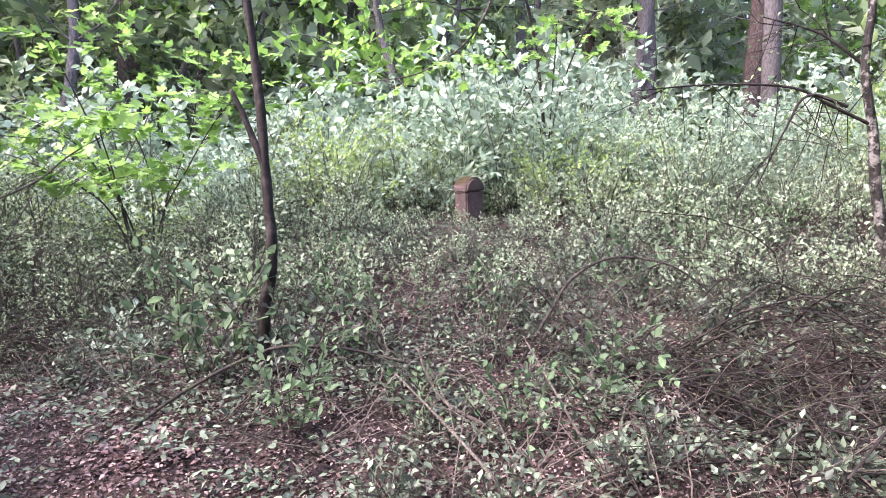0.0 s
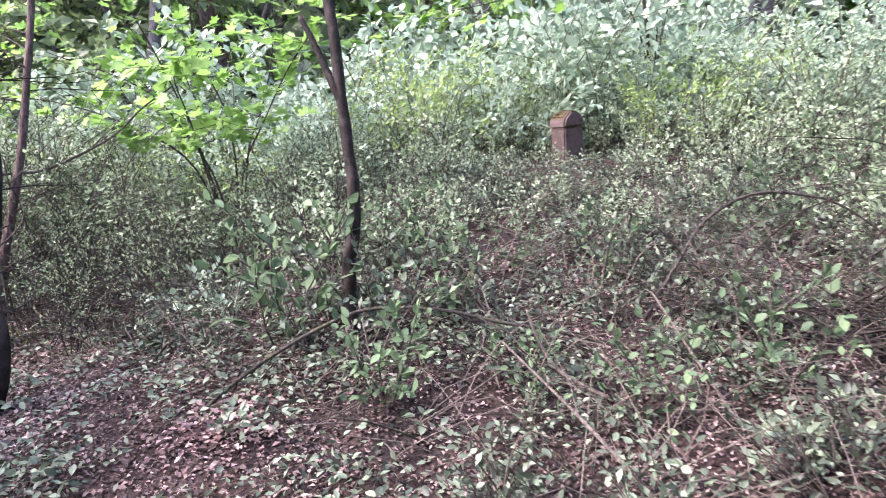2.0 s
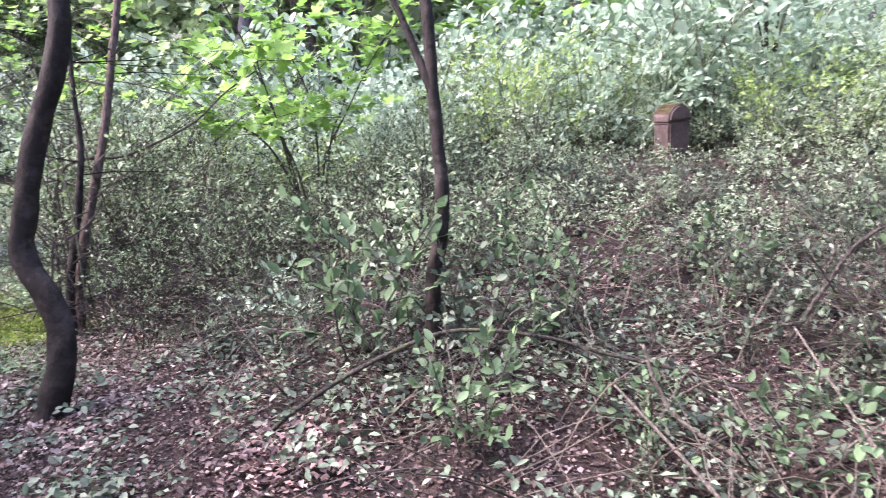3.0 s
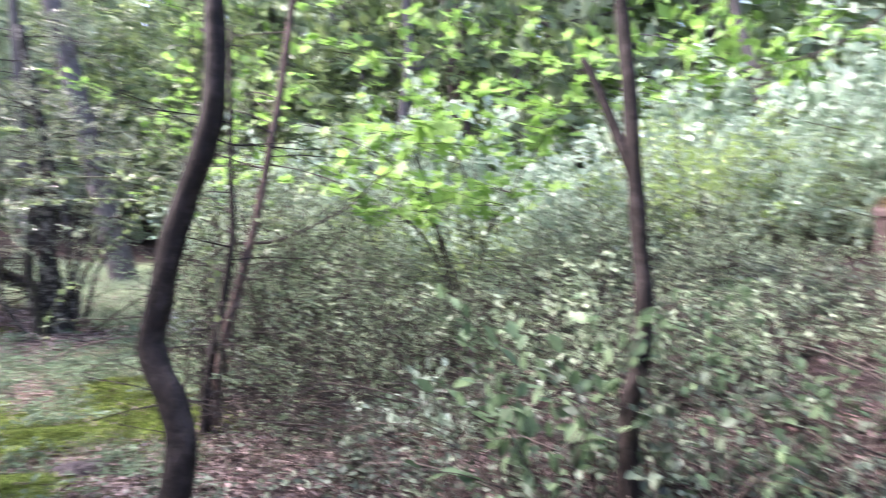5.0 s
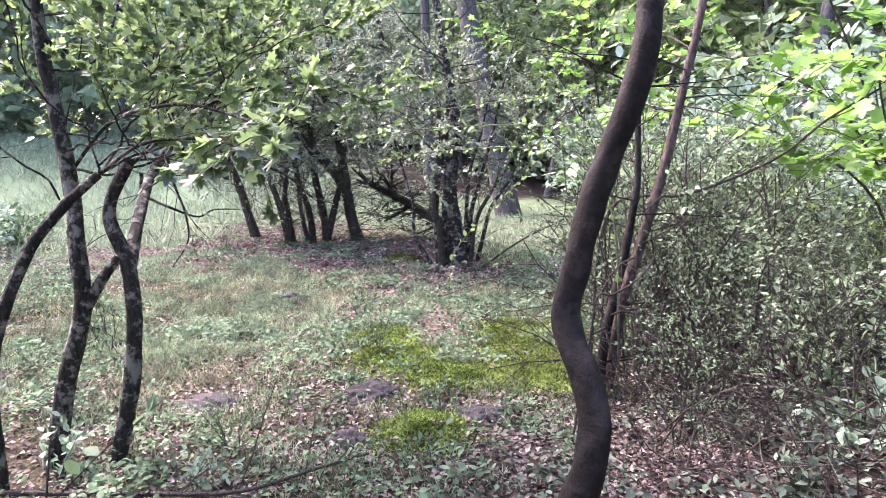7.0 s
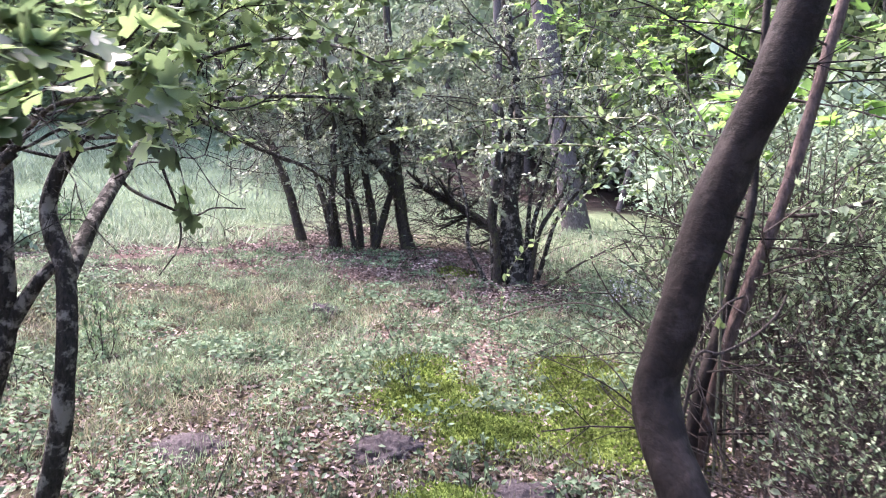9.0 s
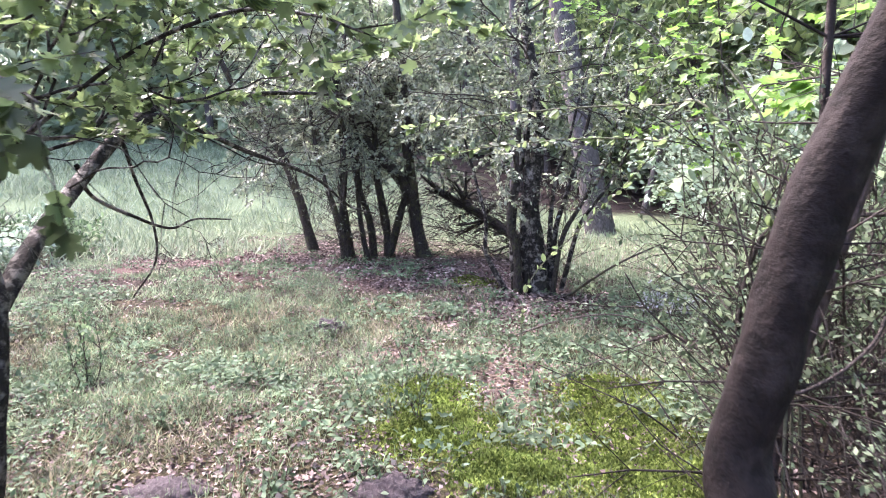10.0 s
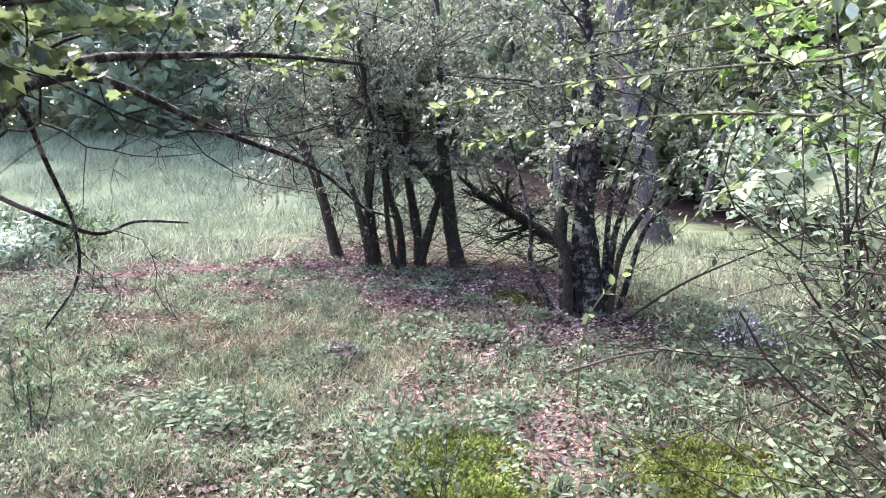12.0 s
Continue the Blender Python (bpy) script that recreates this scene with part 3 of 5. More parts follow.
hawthorn(22, "hawthorn", "upright dark hawthorn with many thin side branches",
         [(-4.81, 3.02, 0.0), (-4.80, 3.12, 0.42), (-4.77, 3.24, 0.85), (-4.78, 3.25, 1.20), (-4.92, 3.26, 1.58), (-5.02, 3.23, 2.0), (-5.10, 3.20, 2.4), (-5.2, 3.2, 3.2)], 0.052, 0.034,
         [([(-4.77, 3.22, 0.80), (-4.72, 3.36, 1.05), (-4.70, 3.44, 1.15)], 0.036, 0.026),
          ([(-4.60, 2.78, 0.0), (-4.55, 2.80, 0.7), (-4.50, 2.98, 1.20), (-4.45, 3.16, 1.45), (-4.40, 3.34, 1.62)], 0.034, 0.024)],
         [((-4.95, 3.26, 1.65), (0.1, 1.0, 0.12), 1.7, 0.018, 1), ((-5.0, 3.24, 1.85), (0.5, 0.9, 0.2), 1.6, 0.015, 1), ((-5.05, 3.2, 2.2), (0.2, 1.0, 0.15), 1.7, 0.016, 1),
          ((-5.05, 3.2, 2.3), (0.8, 0.5, 0.12), 1.6, 0.016, 1), ((-5.1, 3.2, 2.5), (-0.5, 0.8, 0.3), 1.7, 0.016, 1), ((-4.90, 3.26, 1.55), (-0.9, 0.2, 0.3), 1.3, 0.014, 1),
          ((-5.2, 3.2, 3.0), (0.5, 0.9, 0.0), 1.7, 0.016, 1), ((-5.15, 3.2, 2.8), (0.9, 0.6, 0.0), 1.7, 0.016, 1), ((-4.40, 3.34, 1.62), (-0.1, 0.9, 0.4), 1.3, 0.014, 1), ((-4.40, 3.34, 1.62), (0.8, 0.3, 0.55), 1.25, 0.012, 1),
          ((-4.45, 3.16, 1.5), (0.7, -0.1, 0.7), 1.2, 0.012, 1), ((-4.40, 3.34, 1.66), (0.9, 0.25, 0.30), 1.1, 0.013, 1), ((-4.40, 3.34, 1.62), (0.75, 0.5, 0.28), 1.2, 0.013, 1), ((-4.92, 3.26, 1.75), (0.8, 0.55, 0.12), 1.5, 0.014, 1), ((-5.1, 3.2, 2.6), (0.95, 0.1, 0.05), 1.7, 0.016, 1),
          ((-4.75, 3.25, 1.2), (0.4, 0.7, -0.1), 0.8, 0.007, 0), ((-4.72, 3.2, 0.8), (0.5, 0.7, 0.0), 0.7, 0.006, 0)], 300)


def hanging_branch(seed, pts, leaves, size, start):
    """A thin branch of the hawthorns that hangs out over the path, with single lobed leaves."""
    base = Vector(pts[0])
    ob = thing("hanging_branch", base, "thin hawthorn branch with large glossy lobed leaves over the path", "branch", "branches over the path")
    rng = np.random.default_rng(seed)
    line = curve_through(pts, 7)
    w, spots = Wood(), []
    w.tube(line, 0.011, 0.003, 6, 0.12)
    part("stem", w.mesh("stem", BARK_LICHEN, base), ob)
    w = Wood()
    for k in range(11):
        i = int(len(line) * (start + (0.97 - start) * (k + rng.uniform(0, 1)) / 11))
        d = (line[min(i + 1, len(line) - 1)] - line[i - 1]).normalized()
        grow(w, rng, line[i], d + Vector(rng.normal(0, 0.6, 3)), rng.uniform(0.18, 0.4), 0.003, 0, spots, 0.4, 0.0, 2, 4, 60)
    tagged(part("twigwork", w.mesh("twigwork", BARK_LICHEN, base), ob), kind="stuff")
    p, d = spot_arrays(spots)
    d[:, 2] -= 0.25
    one = leaf_mesh("leaf", rng, np.zeros((1, 3)), np.array([(0, 1.0, 0)]), (1, 1), MAPLE, LEAF_HAW_ONE, 0.01, 0.01)
    s, dd, u = leaf_frames(rng, d, 0.5, 0.5)
    for k in rng.permutation(len(p))[:leaves]:
        leaf = part("leaf", one, ob)
        q = rng.uniform(*size)
        leaf.matrix_basis = Matrix([(s[k][m] * q, dd[k][m] * q, u[k][m] * q, p[k][m] - base[m]) for m in range(3)] + [(0, 0, 0, 1)])


hanging_branch(93, [(-4.40, 3.34, 1.62), (-3.95, 3.48, 1.76), (-3.5, 3.66, 1.76), (-3.15, 3.76, 1.68)], 95, (0.05, 0.085), 0.25)
hanging_branch(91, [(-4.92, 3.26, 1.62), (-4.4, 3.42, 1.88), (-3.7, 3.58, 1.92), (-3.1, 3.66, 1.83), (-2.72, 3.62, 1.76), (-2.38, 3.52, 1.74)], 150, (0.05, 0.085), 0.45)
hanging_branch(92, [(-4.80, 3.56, 1.66), (-4.6, 3.95, 1.98), (-4.2, 4.25, 2.08), (-3.85, 4.42, 2.02), (-3.6, 4.5, 1.93)], 95, (0.045, 0.075), 0.3)


# the thorn clumps at the far side of the clearing
def clump_stem(name, label, pts, px, top=1.0, seed=0, leaves=95, mat=BARK_MOSSY, shoots=14, extra=()):
    end, last = Vector(pts[-1]), Vector(pts[-1]) - Vector(pts[-2])
    extra = [(list(l) + [tuple(Vector(l[-1]) + (Vector(l[-1]) - Vector(l[-2])) * 0.9 + Vector((0.04, -0.05, 0.1))), tuple(Vector(l[-1]) + (Vector(l[-1]) - Vector(l[-2])) * 1.7 + Vector((0.0, 0.04, 0.3)))], a, b * 0.3) for l, a, b in extra]
    line = list(pts) + [tuple(end + last.normalized() * 0.6 * top + Vector((0, 0, 0.3 * top)))]

    def make(w, spots, smooth):
        rng = np.random.default_rng(seed)
        up = [p for p in smooth if p.z > 1.55]
        for k in range(shoots):
            p = up[int(len(up) * rng.uniform(0, 0.999))]
            a = rng.uniform(0, 6.28)
            grow(w, rng, p, (math.cos(a), math.sin(a), rng.uniform(-0.1, 0.8)), rng.uniform(0.9, 1.7), 0.012, 2, spots, 0.35, -0.01, 4, 4, leaves, 0.8, 0.5)
        low = [p for p in smooth if 0.3 < p.z < 1.3]
        for k in range(20):
            if low:
                p = low[int(len(low) * rng.uniform(0, 0.999))]
                grow(w, rng, p, (*rng.normal(0, 1, 2), 0.7), rng.uniform(0.4, 1.0), 0.005, 1, spots if k % 3 == 0 else [], 0.35, 0.0, 3, 4, 5)

    r = px
    return line_tree(name, label, line, r, r * 0.5, mat, extra, ((0.035, 0.065), OVAL, LEAF_CLUMP, 0.6), "thorn trees across the clearing", 9, 0.35, make)


clump_stem("thorn_tree", "leaning mossy thorn stem at the edge of the meadow", [(-12.72, 6.95, 0.2), (-12.90, 6.79, 0.96), (-13.08, 6.59, 1.71), (-13.25, 6.34, 2.26), (-13.47, 5.97, 2.8)], 0.085, 1, 31)
clump_stem("thorn_tree", "upright dark thorn stem of the clump", [(-11.29, 6.98, 0.2), (-11.34, 6.96, 0.81), (-11.38, 7.02, 1.32), (-11.44, 7.08, 1.98), (-11.51, 7.03, 2.41)], 0.055, 1, 32, extra=[([(-11.31, 6.95, 0.5), (-11.40, 6.87, 0.96), (-11.51, 6.76, 1.47), (-11.57, 6.72, 1.9)], 0.045, 0.03)])
clump_stem("thorn_tree", "thin dark thorn stem of the clump", [(-11.33, 7.44, 0.2), (-11.41, 7.42, 0.79), (-11.53, 7.3, 1.32), (-11.6, 7.29, 1.84), (-11.71, 7.25, 2.66)], 0.06, 1, 33)
clump_stem("thorn_tree", "thin dark thorn stem of the clump", [(-11.25, 7.64, 0.2), (-11.32, 7.64, 0.8), (-11.41, 7.58, 1.32), (-11.49, 7.57, 1.92), (-11.58, 7.56, 2.67)], 0.06, 1, 34, extra=[([(-11.25, 7.66, 0.3), (-11.24, 7.83, 0.87), (-11.22, 7.97, 1.35)], 0.07, 0.05)])
clump_stem("thorn_tree", "stout dark thorn tree with a broken leaning limb", [(-11.0, 8.16, 0.15), (-11.12, 8.07, 0.65), (-11.19, 8.03, 1.17), (-11.27, 8.01, 1.69), (-11.36, 8.0, 2.44), (-11.44, 7.99, 3.04), (-11.54, 7.98, 3.79)], 0.105, 1, 35, shoots=20, extra=[([(-11.19, 8.03, 1.15), (-11.32, 7.82, 1.5), (-11.55, 7.46, 1.95)], 0.11, 0.07)])
clump_stem("thorn_tree", "thick mossy many-stemmed thorn tree on the leaf litter", [(-8.53, 8.5, 0.15), (-8.61, 8.47, 0.68), (-8.67, 8.45, 1.08), (-8.69, 8.52, 1.54), (-8.71, 8.61, 2.0), (-8.79, 8.59, 2.57), (-8.9, 8.52, 3.26)], 0.115, 1, 36, shoots=20, mat=BARK_LICHEN, extra=[
    ([(-8.66, 8.23, 0.1), (-8.73, 8.23, 0.85), (-8.76, 8.3, 1.31), (-8.77, 8.40, 1.75)], 0.055, 0.04), ([(-8.60, 8.36, 0.1), (-8.67, 8.35, 0.79), (-8.71, 8.42, 1.4)], 0.06, 0.045),
    ([(-8.70, 8.12, 0.1), (-8.84, 7.93, 0.55), (-8.87, 7.94, 0.96), (-8.96, 7.85, 1.45)], 0.035, 0.02), ([(-8.45, 8.74, 0.1), (-8.42, 8.85, 0.51), (-8.41, 9.0, 0.91), (-8.31, 9.33, 1.35)], 0.035, 0.02),
    ([(-8.50, 8.63, 0.1), (-8.52, 8.7, 0.79), (-8.51, 8.85, 1.25), (-8.48, 9.09, 1.95)], 0.04, 0.025), ([(-8.53, 8.60, 0.2), (-8.56, 8.66, 0.97), (-8.58, 8.76, 1.48), (-8.55, 8.93, 1.95)], 0.035, 0.02)])

for k, (r, pts) in enumerate((
        (0.038, [(-11.25, 7.03, 0.2), (-11.25, 6.97, 0.6), (-11.25, 6.83, 1.04), (-11.25, 6.66, 1.54), (-11.27, 6.58, 1.96)]),
        (0.05, [(-11.6, 7.2, 0.2), (-11.6, 7.12, 0.79), (-11.6, 7.04, 1.32), (-11.62, 7.09, 1.84), (-11.6, 7.04, 2.35)]),
        (0.04, [(-11.2, 7.32, 0.2), (-11.22, 7.2, 0.82), (-11.2, 7.15, 1.4), (-11.25, 7.03, 2.04), (-11.2, 6.93, 2.38)]),
        (0.045, [(-11.5, 7.78, 0.2), (-11.5, 7.65, 0.94), (-11.55, 7.58, 1.47), (-11.5, 7.54, 1.92), (-11.5, 7.61, 2.44)]),
        (0.03, [(-8.4, 8.56, 0.1), (-8.4, 8.7, 0.69), (-8.42, 8.98, 1.09), (-8.4, 9.33, 1.54), (-8.4, 9.49, 1.89)]),
        (0.05, [(-8.62, 8.24, 0.1), (-8.6, 8.2, 0.58), (-8.62, 8.12, 0.92), (-8.6, 8.16, 1.32), (-8.65, 8.25, 1.9)]))):
    clump_stem("thorn_tree", "slender dark thorn stem rising from the clump", pts, r, 0.8, 300 + k, leaves=70, shoots=8)


# ---- the gravestone on the mound ----
def gravestone():
    ob = thing("gravestone", (1.0, 10.16, 0.93), "weathered reddish stone gravestone with rounded mossy top on the mound", "gravestone", )
    ob.rotation_euler = (radians(2), radians(-2), radians(43))

    def slab(w, d, z0, z1, rise, cut=0.02):
        bm = bmesh.new()
        n, prof = 10, []
        prof += [(-w / 2, z0), (w / 2, z0)]
        for k in range(n + 1):
            a = math.pi * k / n
            prof.append((w / 2 * math.cos(a), z1 + rise * math.sin(a)))
        a = [bm.verts.new((x, -d / 2, z)) for x, z in prof]
        b = [bm.verts.new((x, d / 2, z)) for x, z in prof]
        bm.faces.new(a)
        bm.faces.new(b[::-1])
        for k in range(len(prof)):
            bm.faces.new((a[k - 1], b[k - 1], b[k], a[k]))
        bmesh.ops.recalc_face_normals(bm, faces=bm.faces)
        bmesh.ops.bevel(bm, geom=bm.edges[:], offset=cut, segments=2, affect="EDGES")
        me = bpy.data.meshes.new("slab")
        bm.to_mesh(me)
        bm.free()
        return me

    for name, me, mat, label in (("shaft", slab(0.33, 0.24, -0.25, 0.46, 0.02), STONE, ""), ("cap", slab(0.355, 0.265, 0.48, 0.50, 0.16), STONE, ""),
                                 ("moss", slab(0.32, 0.24, 0.54, 0.555, 0.115, 0.03), STONE_MOSS, "yellow-brown moss crust")):
        me.materials.append(mat)
        p = part(name, me, ob, label)
    return ob


gravestone()


# ---- shrubs ----
def shrub(seed, name, label, tall, wide, stems, mat, size, per, level=2, wood=TWIG, shape=OVAL, thin=True):
    rng = np.random.default_rng(seed)
    ob = thing(name, (0, 0, 0), label, "shrub", "undergrowth")
    w, spots = Wood(), []
    for k in range(stems):
        a = rng.uniform(0, 6.28)
        out = rng.uniform(0.1, 1.0) * wide / tall
        p = (math.cos(a) * wide * 0.12, math.sin(a) * wide * 0.12, -0.08)
        grow(w, rng, p, (math.cos(a) * out, math.sin(a) * out, 1.0), tall * rng.uniform(0.65, 1.1), 0.004 + tall * 0.004, level, spots, 0.3, 0.01, 4, 3, per, 0.8, 0.5, thin)
    tagged(part("twigwork", w.mesh("twigwork", wood), ob), kind="stuff")
    p, d = spot_arrays(spots)
    tagged(part("foliage", leaf_mesh("foliage", rng, p, d, size, shape, mat, 0.5, 0.7), ob), kind="stuff")
    return ob


def plant_out(kinds, rng, places, lo=0.8, hi=1.25):
    used = {}
    for x, y in places:
        k = kinds[int(rng.integers(len(kinds)))]
        s = rng.uniform(lo, hi)
        m = pose(x, y, height(x, y), rng.normal(0, 6), rng.normal(0, 6), rng.uniform(0, 360))
        if k.name not in used:
            used[k.name] = True
            k.matrix_basis = m @ Matrix.Scale(s, 4)
        else:
            k_scale = k.scale.copy()
            k.scale = (s, s, s)
            copy_thing(k, m)
            k.scale = k_scale
    for k in kinds:
        if k.name not in used:
            k.matrix_basis = pose(9.0, 12.0, height(9.0, 12.0))


PATH_LINE = [(0.66, 0.9), (0.4, 1.9), (0.0, 2.65), (-0.5, 2.82), (-1.3, 3.5), (-2.1, 4.0), (-2.9, 4.4)]


def clear_of_path(x, y, gap):
    return all((x - a) ** 2 + (y - b) ** 2 > gap * gap for a, b in PATH_LINE)


def in_thicket(x, y):
    """East of the line where the thicket meets the clearing."""
    return y - 5.2 < (-2.9 - x) * -1.0 if x > -2.9 else y > 5.4 + (-2.9 - x) * 0.98


def sow(rng, n, x0, x1, y0, y1, ok, least):
    got = []
    for _ in range(n * 30):
        x, y = rng.uniform(x0, x1), rng.uniform(y0, y1)
        if ok(x, y) and all((x - a) ** 2 + (y - b) ** 2 > least * least for a, b in got):
            got.append((x, y))
            if len(got) == n:
                break
    return got


rng = np.random.default_rng(77)
LOW = [shrub(100 + k, "low_shrub", "low grey-green small-leaved shrub on leaf litter", 0.40, 0.5, 7, LEAF_SHRUB, (0.03, 0.055), 21, 2) for k in range(4)]
MID = [shrub(110 + k, "shrub", "waist-high privet-like shrub with small dull leaves in better-lit colour", 0.75, 0.6, 8, LEAF_LIT, (0.03, 0.055), 24, 2) for k in range(4)]
TALL = [shrub(120 + k, "tall_shrub", "dense twiggy shrub with small dark leaves", 1.6, 0.9, 8, LEAF_THICKET, (0.03, 0.056), 25, 2) for k in range(4)]
PALE = [shrub(130 + k, "pale_shrub", ("loose shrub with green leaves paled for haze behind the mound", "soft bush with bluish-green leaves behind the mound", "tall bush with yellow-green leaves behind the mound", "loose shrub with larger pale green leaves")[k], 1.5, 0.9, (8, 9, 8, 8)[k], (LEAF_PALE_HAZE, LEAF_COOL, LEAF_YELLOW, LEAF_COOL)[k], ((0.034, 0.062), (0.05, 0.095), (0.04, 0.08), (0.06, 0.11))[k], (25, 19, 22, 15)[k], 2, SHOOT, (OVAL, OVAL8, OVAL, OVAL8)[k], False) for k in range(4)]

in_sight = lambda x, y: not (0.0 < x < 1.6 and y > 6.3)
LEGGY = [shrub(145 + k, "leggy_shrub", "thin upright shrub with soft dull green leaves", 0.7, 0.45, 5, (LEAF_SHRUB, LEAF_BROAD)[k], (0.035, 0.068), 22, 1, TWIG, OVAL8) for k in range(2)]

near_stone = lambda x, y, g: (x - 0.95) ** 2 + (y - 9.9) ** 2 > g * g
plant_out(LOW, rng, sow(rng, 130, -2.4, 5.0, 3.2, 9.5, lambda x, y: clear_of_path(x, y, 1.3) and near_stone(x, y, 0.65) and not (0.35 < x < 1.1 and 8.8 < y) and not (abs(x - 0.25) < 0.35 and 5.8 < y < 6.6) and (x - 2.14) ** 2 + (y - 5.5) ** 2 > 0.16 and not (-0.9 < x < 1.3 and 4.72 < y < 5.08), 0.2))
plant_out(LEGGY, rng, sow(rng, 38, -2.6, 4.6, 4.3, 9.0, lambda x, y: clear_of_path(x, y, 1.7) and near_stone(x, y, 1.0) and in_sight(x, y), 0.45), 0.6, 1.2)
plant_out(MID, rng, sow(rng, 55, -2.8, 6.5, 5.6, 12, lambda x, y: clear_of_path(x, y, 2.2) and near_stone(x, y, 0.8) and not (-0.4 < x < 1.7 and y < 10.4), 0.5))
thick = sow(rng, 62, -6.2, -1.0, 5.9, 12, lambda x, y: y > 6.0 + (-3.0 - x) * 0.9 and y > 5.9 + max(0, x + 2.6) * 1.2, 0.52)
plant_out(TALL[:2], rng, [q for q in thick if q[0] > -3.4], 0.55, 0.8)
plant_out(TALL[2:], rng, [q for q in thick if q[0] <= -3.4], 0.85, 1.2)
behind = lambda x, y: y > 9.5 + abs(x - 1) * 0.1 and near_stone(x, y, 1.05) and not (0.5 < x < 1.6 and y < 10.7) and y > 8.5 + (-3 - x) * 0.8
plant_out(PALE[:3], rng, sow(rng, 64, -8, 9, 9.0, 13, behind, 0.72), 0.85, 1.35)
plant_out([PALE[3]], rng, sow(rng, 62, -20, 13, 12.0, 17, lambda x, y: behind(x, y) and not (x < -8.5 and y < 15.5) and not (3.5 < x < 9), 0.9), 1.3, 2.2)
BRIGHT_LOW = [shrub(140 + k, "low_shrub", "low leafy shrub with leaves in better-lit colour at the foot of the gravestone", 0.45, 0.5, 7, LEAF_LIT, (0.035, 0.06), 20, 2) for k in range(3)]
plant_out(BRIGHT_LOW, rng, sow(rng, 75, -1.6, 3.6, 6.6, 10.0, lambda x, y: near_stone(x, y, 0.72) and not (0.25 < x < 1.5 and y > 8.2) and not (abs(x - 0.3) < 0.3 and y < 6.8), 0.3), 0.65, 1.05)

FOOT = [shrub(146 + k, "low_shrub", "small leafy shrub growing round the foot of the gravestone", 0.42, 0.45, 6, LEAF_LIT if k else LEAF_SHRUB, (0.03, 0.055), 22, 2) for k in range(2)]
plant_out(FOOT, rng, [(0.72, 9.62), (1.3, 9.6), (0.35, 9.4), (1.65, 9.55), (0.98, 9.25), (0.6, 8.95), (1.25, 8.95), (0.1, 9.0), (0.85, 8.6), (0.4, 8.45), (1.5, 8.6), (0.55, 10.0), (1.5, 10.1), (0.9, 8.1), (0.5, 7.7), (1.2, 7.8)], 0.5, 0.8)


# ---- young maples with bright leaves ----
def maple(seed, at, label, lines, twigs, size):
    base = Vector((*at, height(*at)))
    ob = thing("maple_sapling", base, label, "tree", "young maples")
    rng = np.random.default_rng(seed)
    w, spots = Wood(), []
    for line, r in lines:
        line = [base - Vector((0, 0, 0.1))] + [Vector(p) for p in line]
        pts = curve_through(line, 5)
        stem = Wood()
        stem.tube(pts, r, 0.004, 6)
        part("stem", stem.mesh("stem", TWIG, base), ob)
        for k in range(twigs):
            i = max(1, int(len(pts) * rng.uniform(0.35, 0.99)))
            d = (pts[min(i + 1, len(pts) - 1)] - pts[i - 1]).normalized()
            side = Vector((*rng.normal(0, 1.0, 2), rng.normal(0, 0.25)))
            grow(w, rng, pts[i], d * 0.5 + side, rng.uniform(0.4, 0.8), 0.004, 0, spots, 0.2, -0.01, 3, 4, 12)
    tagged(part("twigwork", w.mesh("twigwork", TWIG, base), ob), kind="stuff")
    one = leaf_mesh("leaf", rng, np.zeros((1, 3)), np.array([(0, 1.0, 0)]), (1, 1), MAPLE, LEAF_MAPLE, 0.01, 0.01)
    p, d = spot_arrays(spots)
    d[:, 2] -= 0.3
    s, dd, u = leaf_frames(rng, d, 0.35, 0.5, (0.1, -0.45, 1.0))
    order = rng.permutation(len(p))
    for k in order[:300]:
        leaf = part("leaf", one, ob)
        q = rng.uniform(*size)
        at = p[k] - np.array(tuple(base))
        leaf.matrix_basis = Matrix([(s[k][i] * q, dd[k][i] * q, u[k][i] * q, at[i]) for i in range(3)] + [(0, 0, 0, 1)])
    rest = order[300:]
    if len(rest):
        tagged(part("crown", leaf_mesh("crown", rng, p[rest] - np.array(tuple(base)), d[rest], size, MAPLE, LEAF_BRIGHT, 0.35, 0.5), ob), kind="stuff")


maple(41, (-2.75, 8.75), "young maple with thin arching stems and bright green leaves",
      [([(-2.86, 8.66, 1.0), (-3.1, 8.55, 1.6), (-3.45, 8.4, 2.1), (-4.3, 8.2, 2.5)], 0.016), ([(-2.62, 8.97, 1.3), (-2.47, 9.07, 1.75), (-2.3, 9.2, 2.4), (-2.2, 9.2, 3.3)], 0.014),
       ([(-3.0, 8.5, 1.2), (-3.5, 8.2, 1.7), (-4.2, 8.0, 2.0), (-5.0, 7.9, 2.1)], 0.014), ([(-2.5, 8.5, 1.1), (-2.1, 8.3, 1.7), (-1.7, 8.1, 2.2), (-1.3, 8.0, 2.6)], 0.012),
       ([(-2.9, 8.5, 1.3), (-3.1, 8.3, 2.2), (-3.4, 8.0, 3.2), (-3.6, 8.0, 3.8)], 0.014), ([(-2.7, 8.8, 1.6), (-3.0, 8.8, 2.5), (-2.9, 8.7, 3.4), (-2.8, 8.7, 4.2)], 0.014), ([(-2.8, 8.3, 1.2), (-2.7, 7.9, 1.7), (-2.6, 7.5, 2.1), (-2.3, 7.2, 2.3)], 0.012)], 20, (0.10, 0.165))
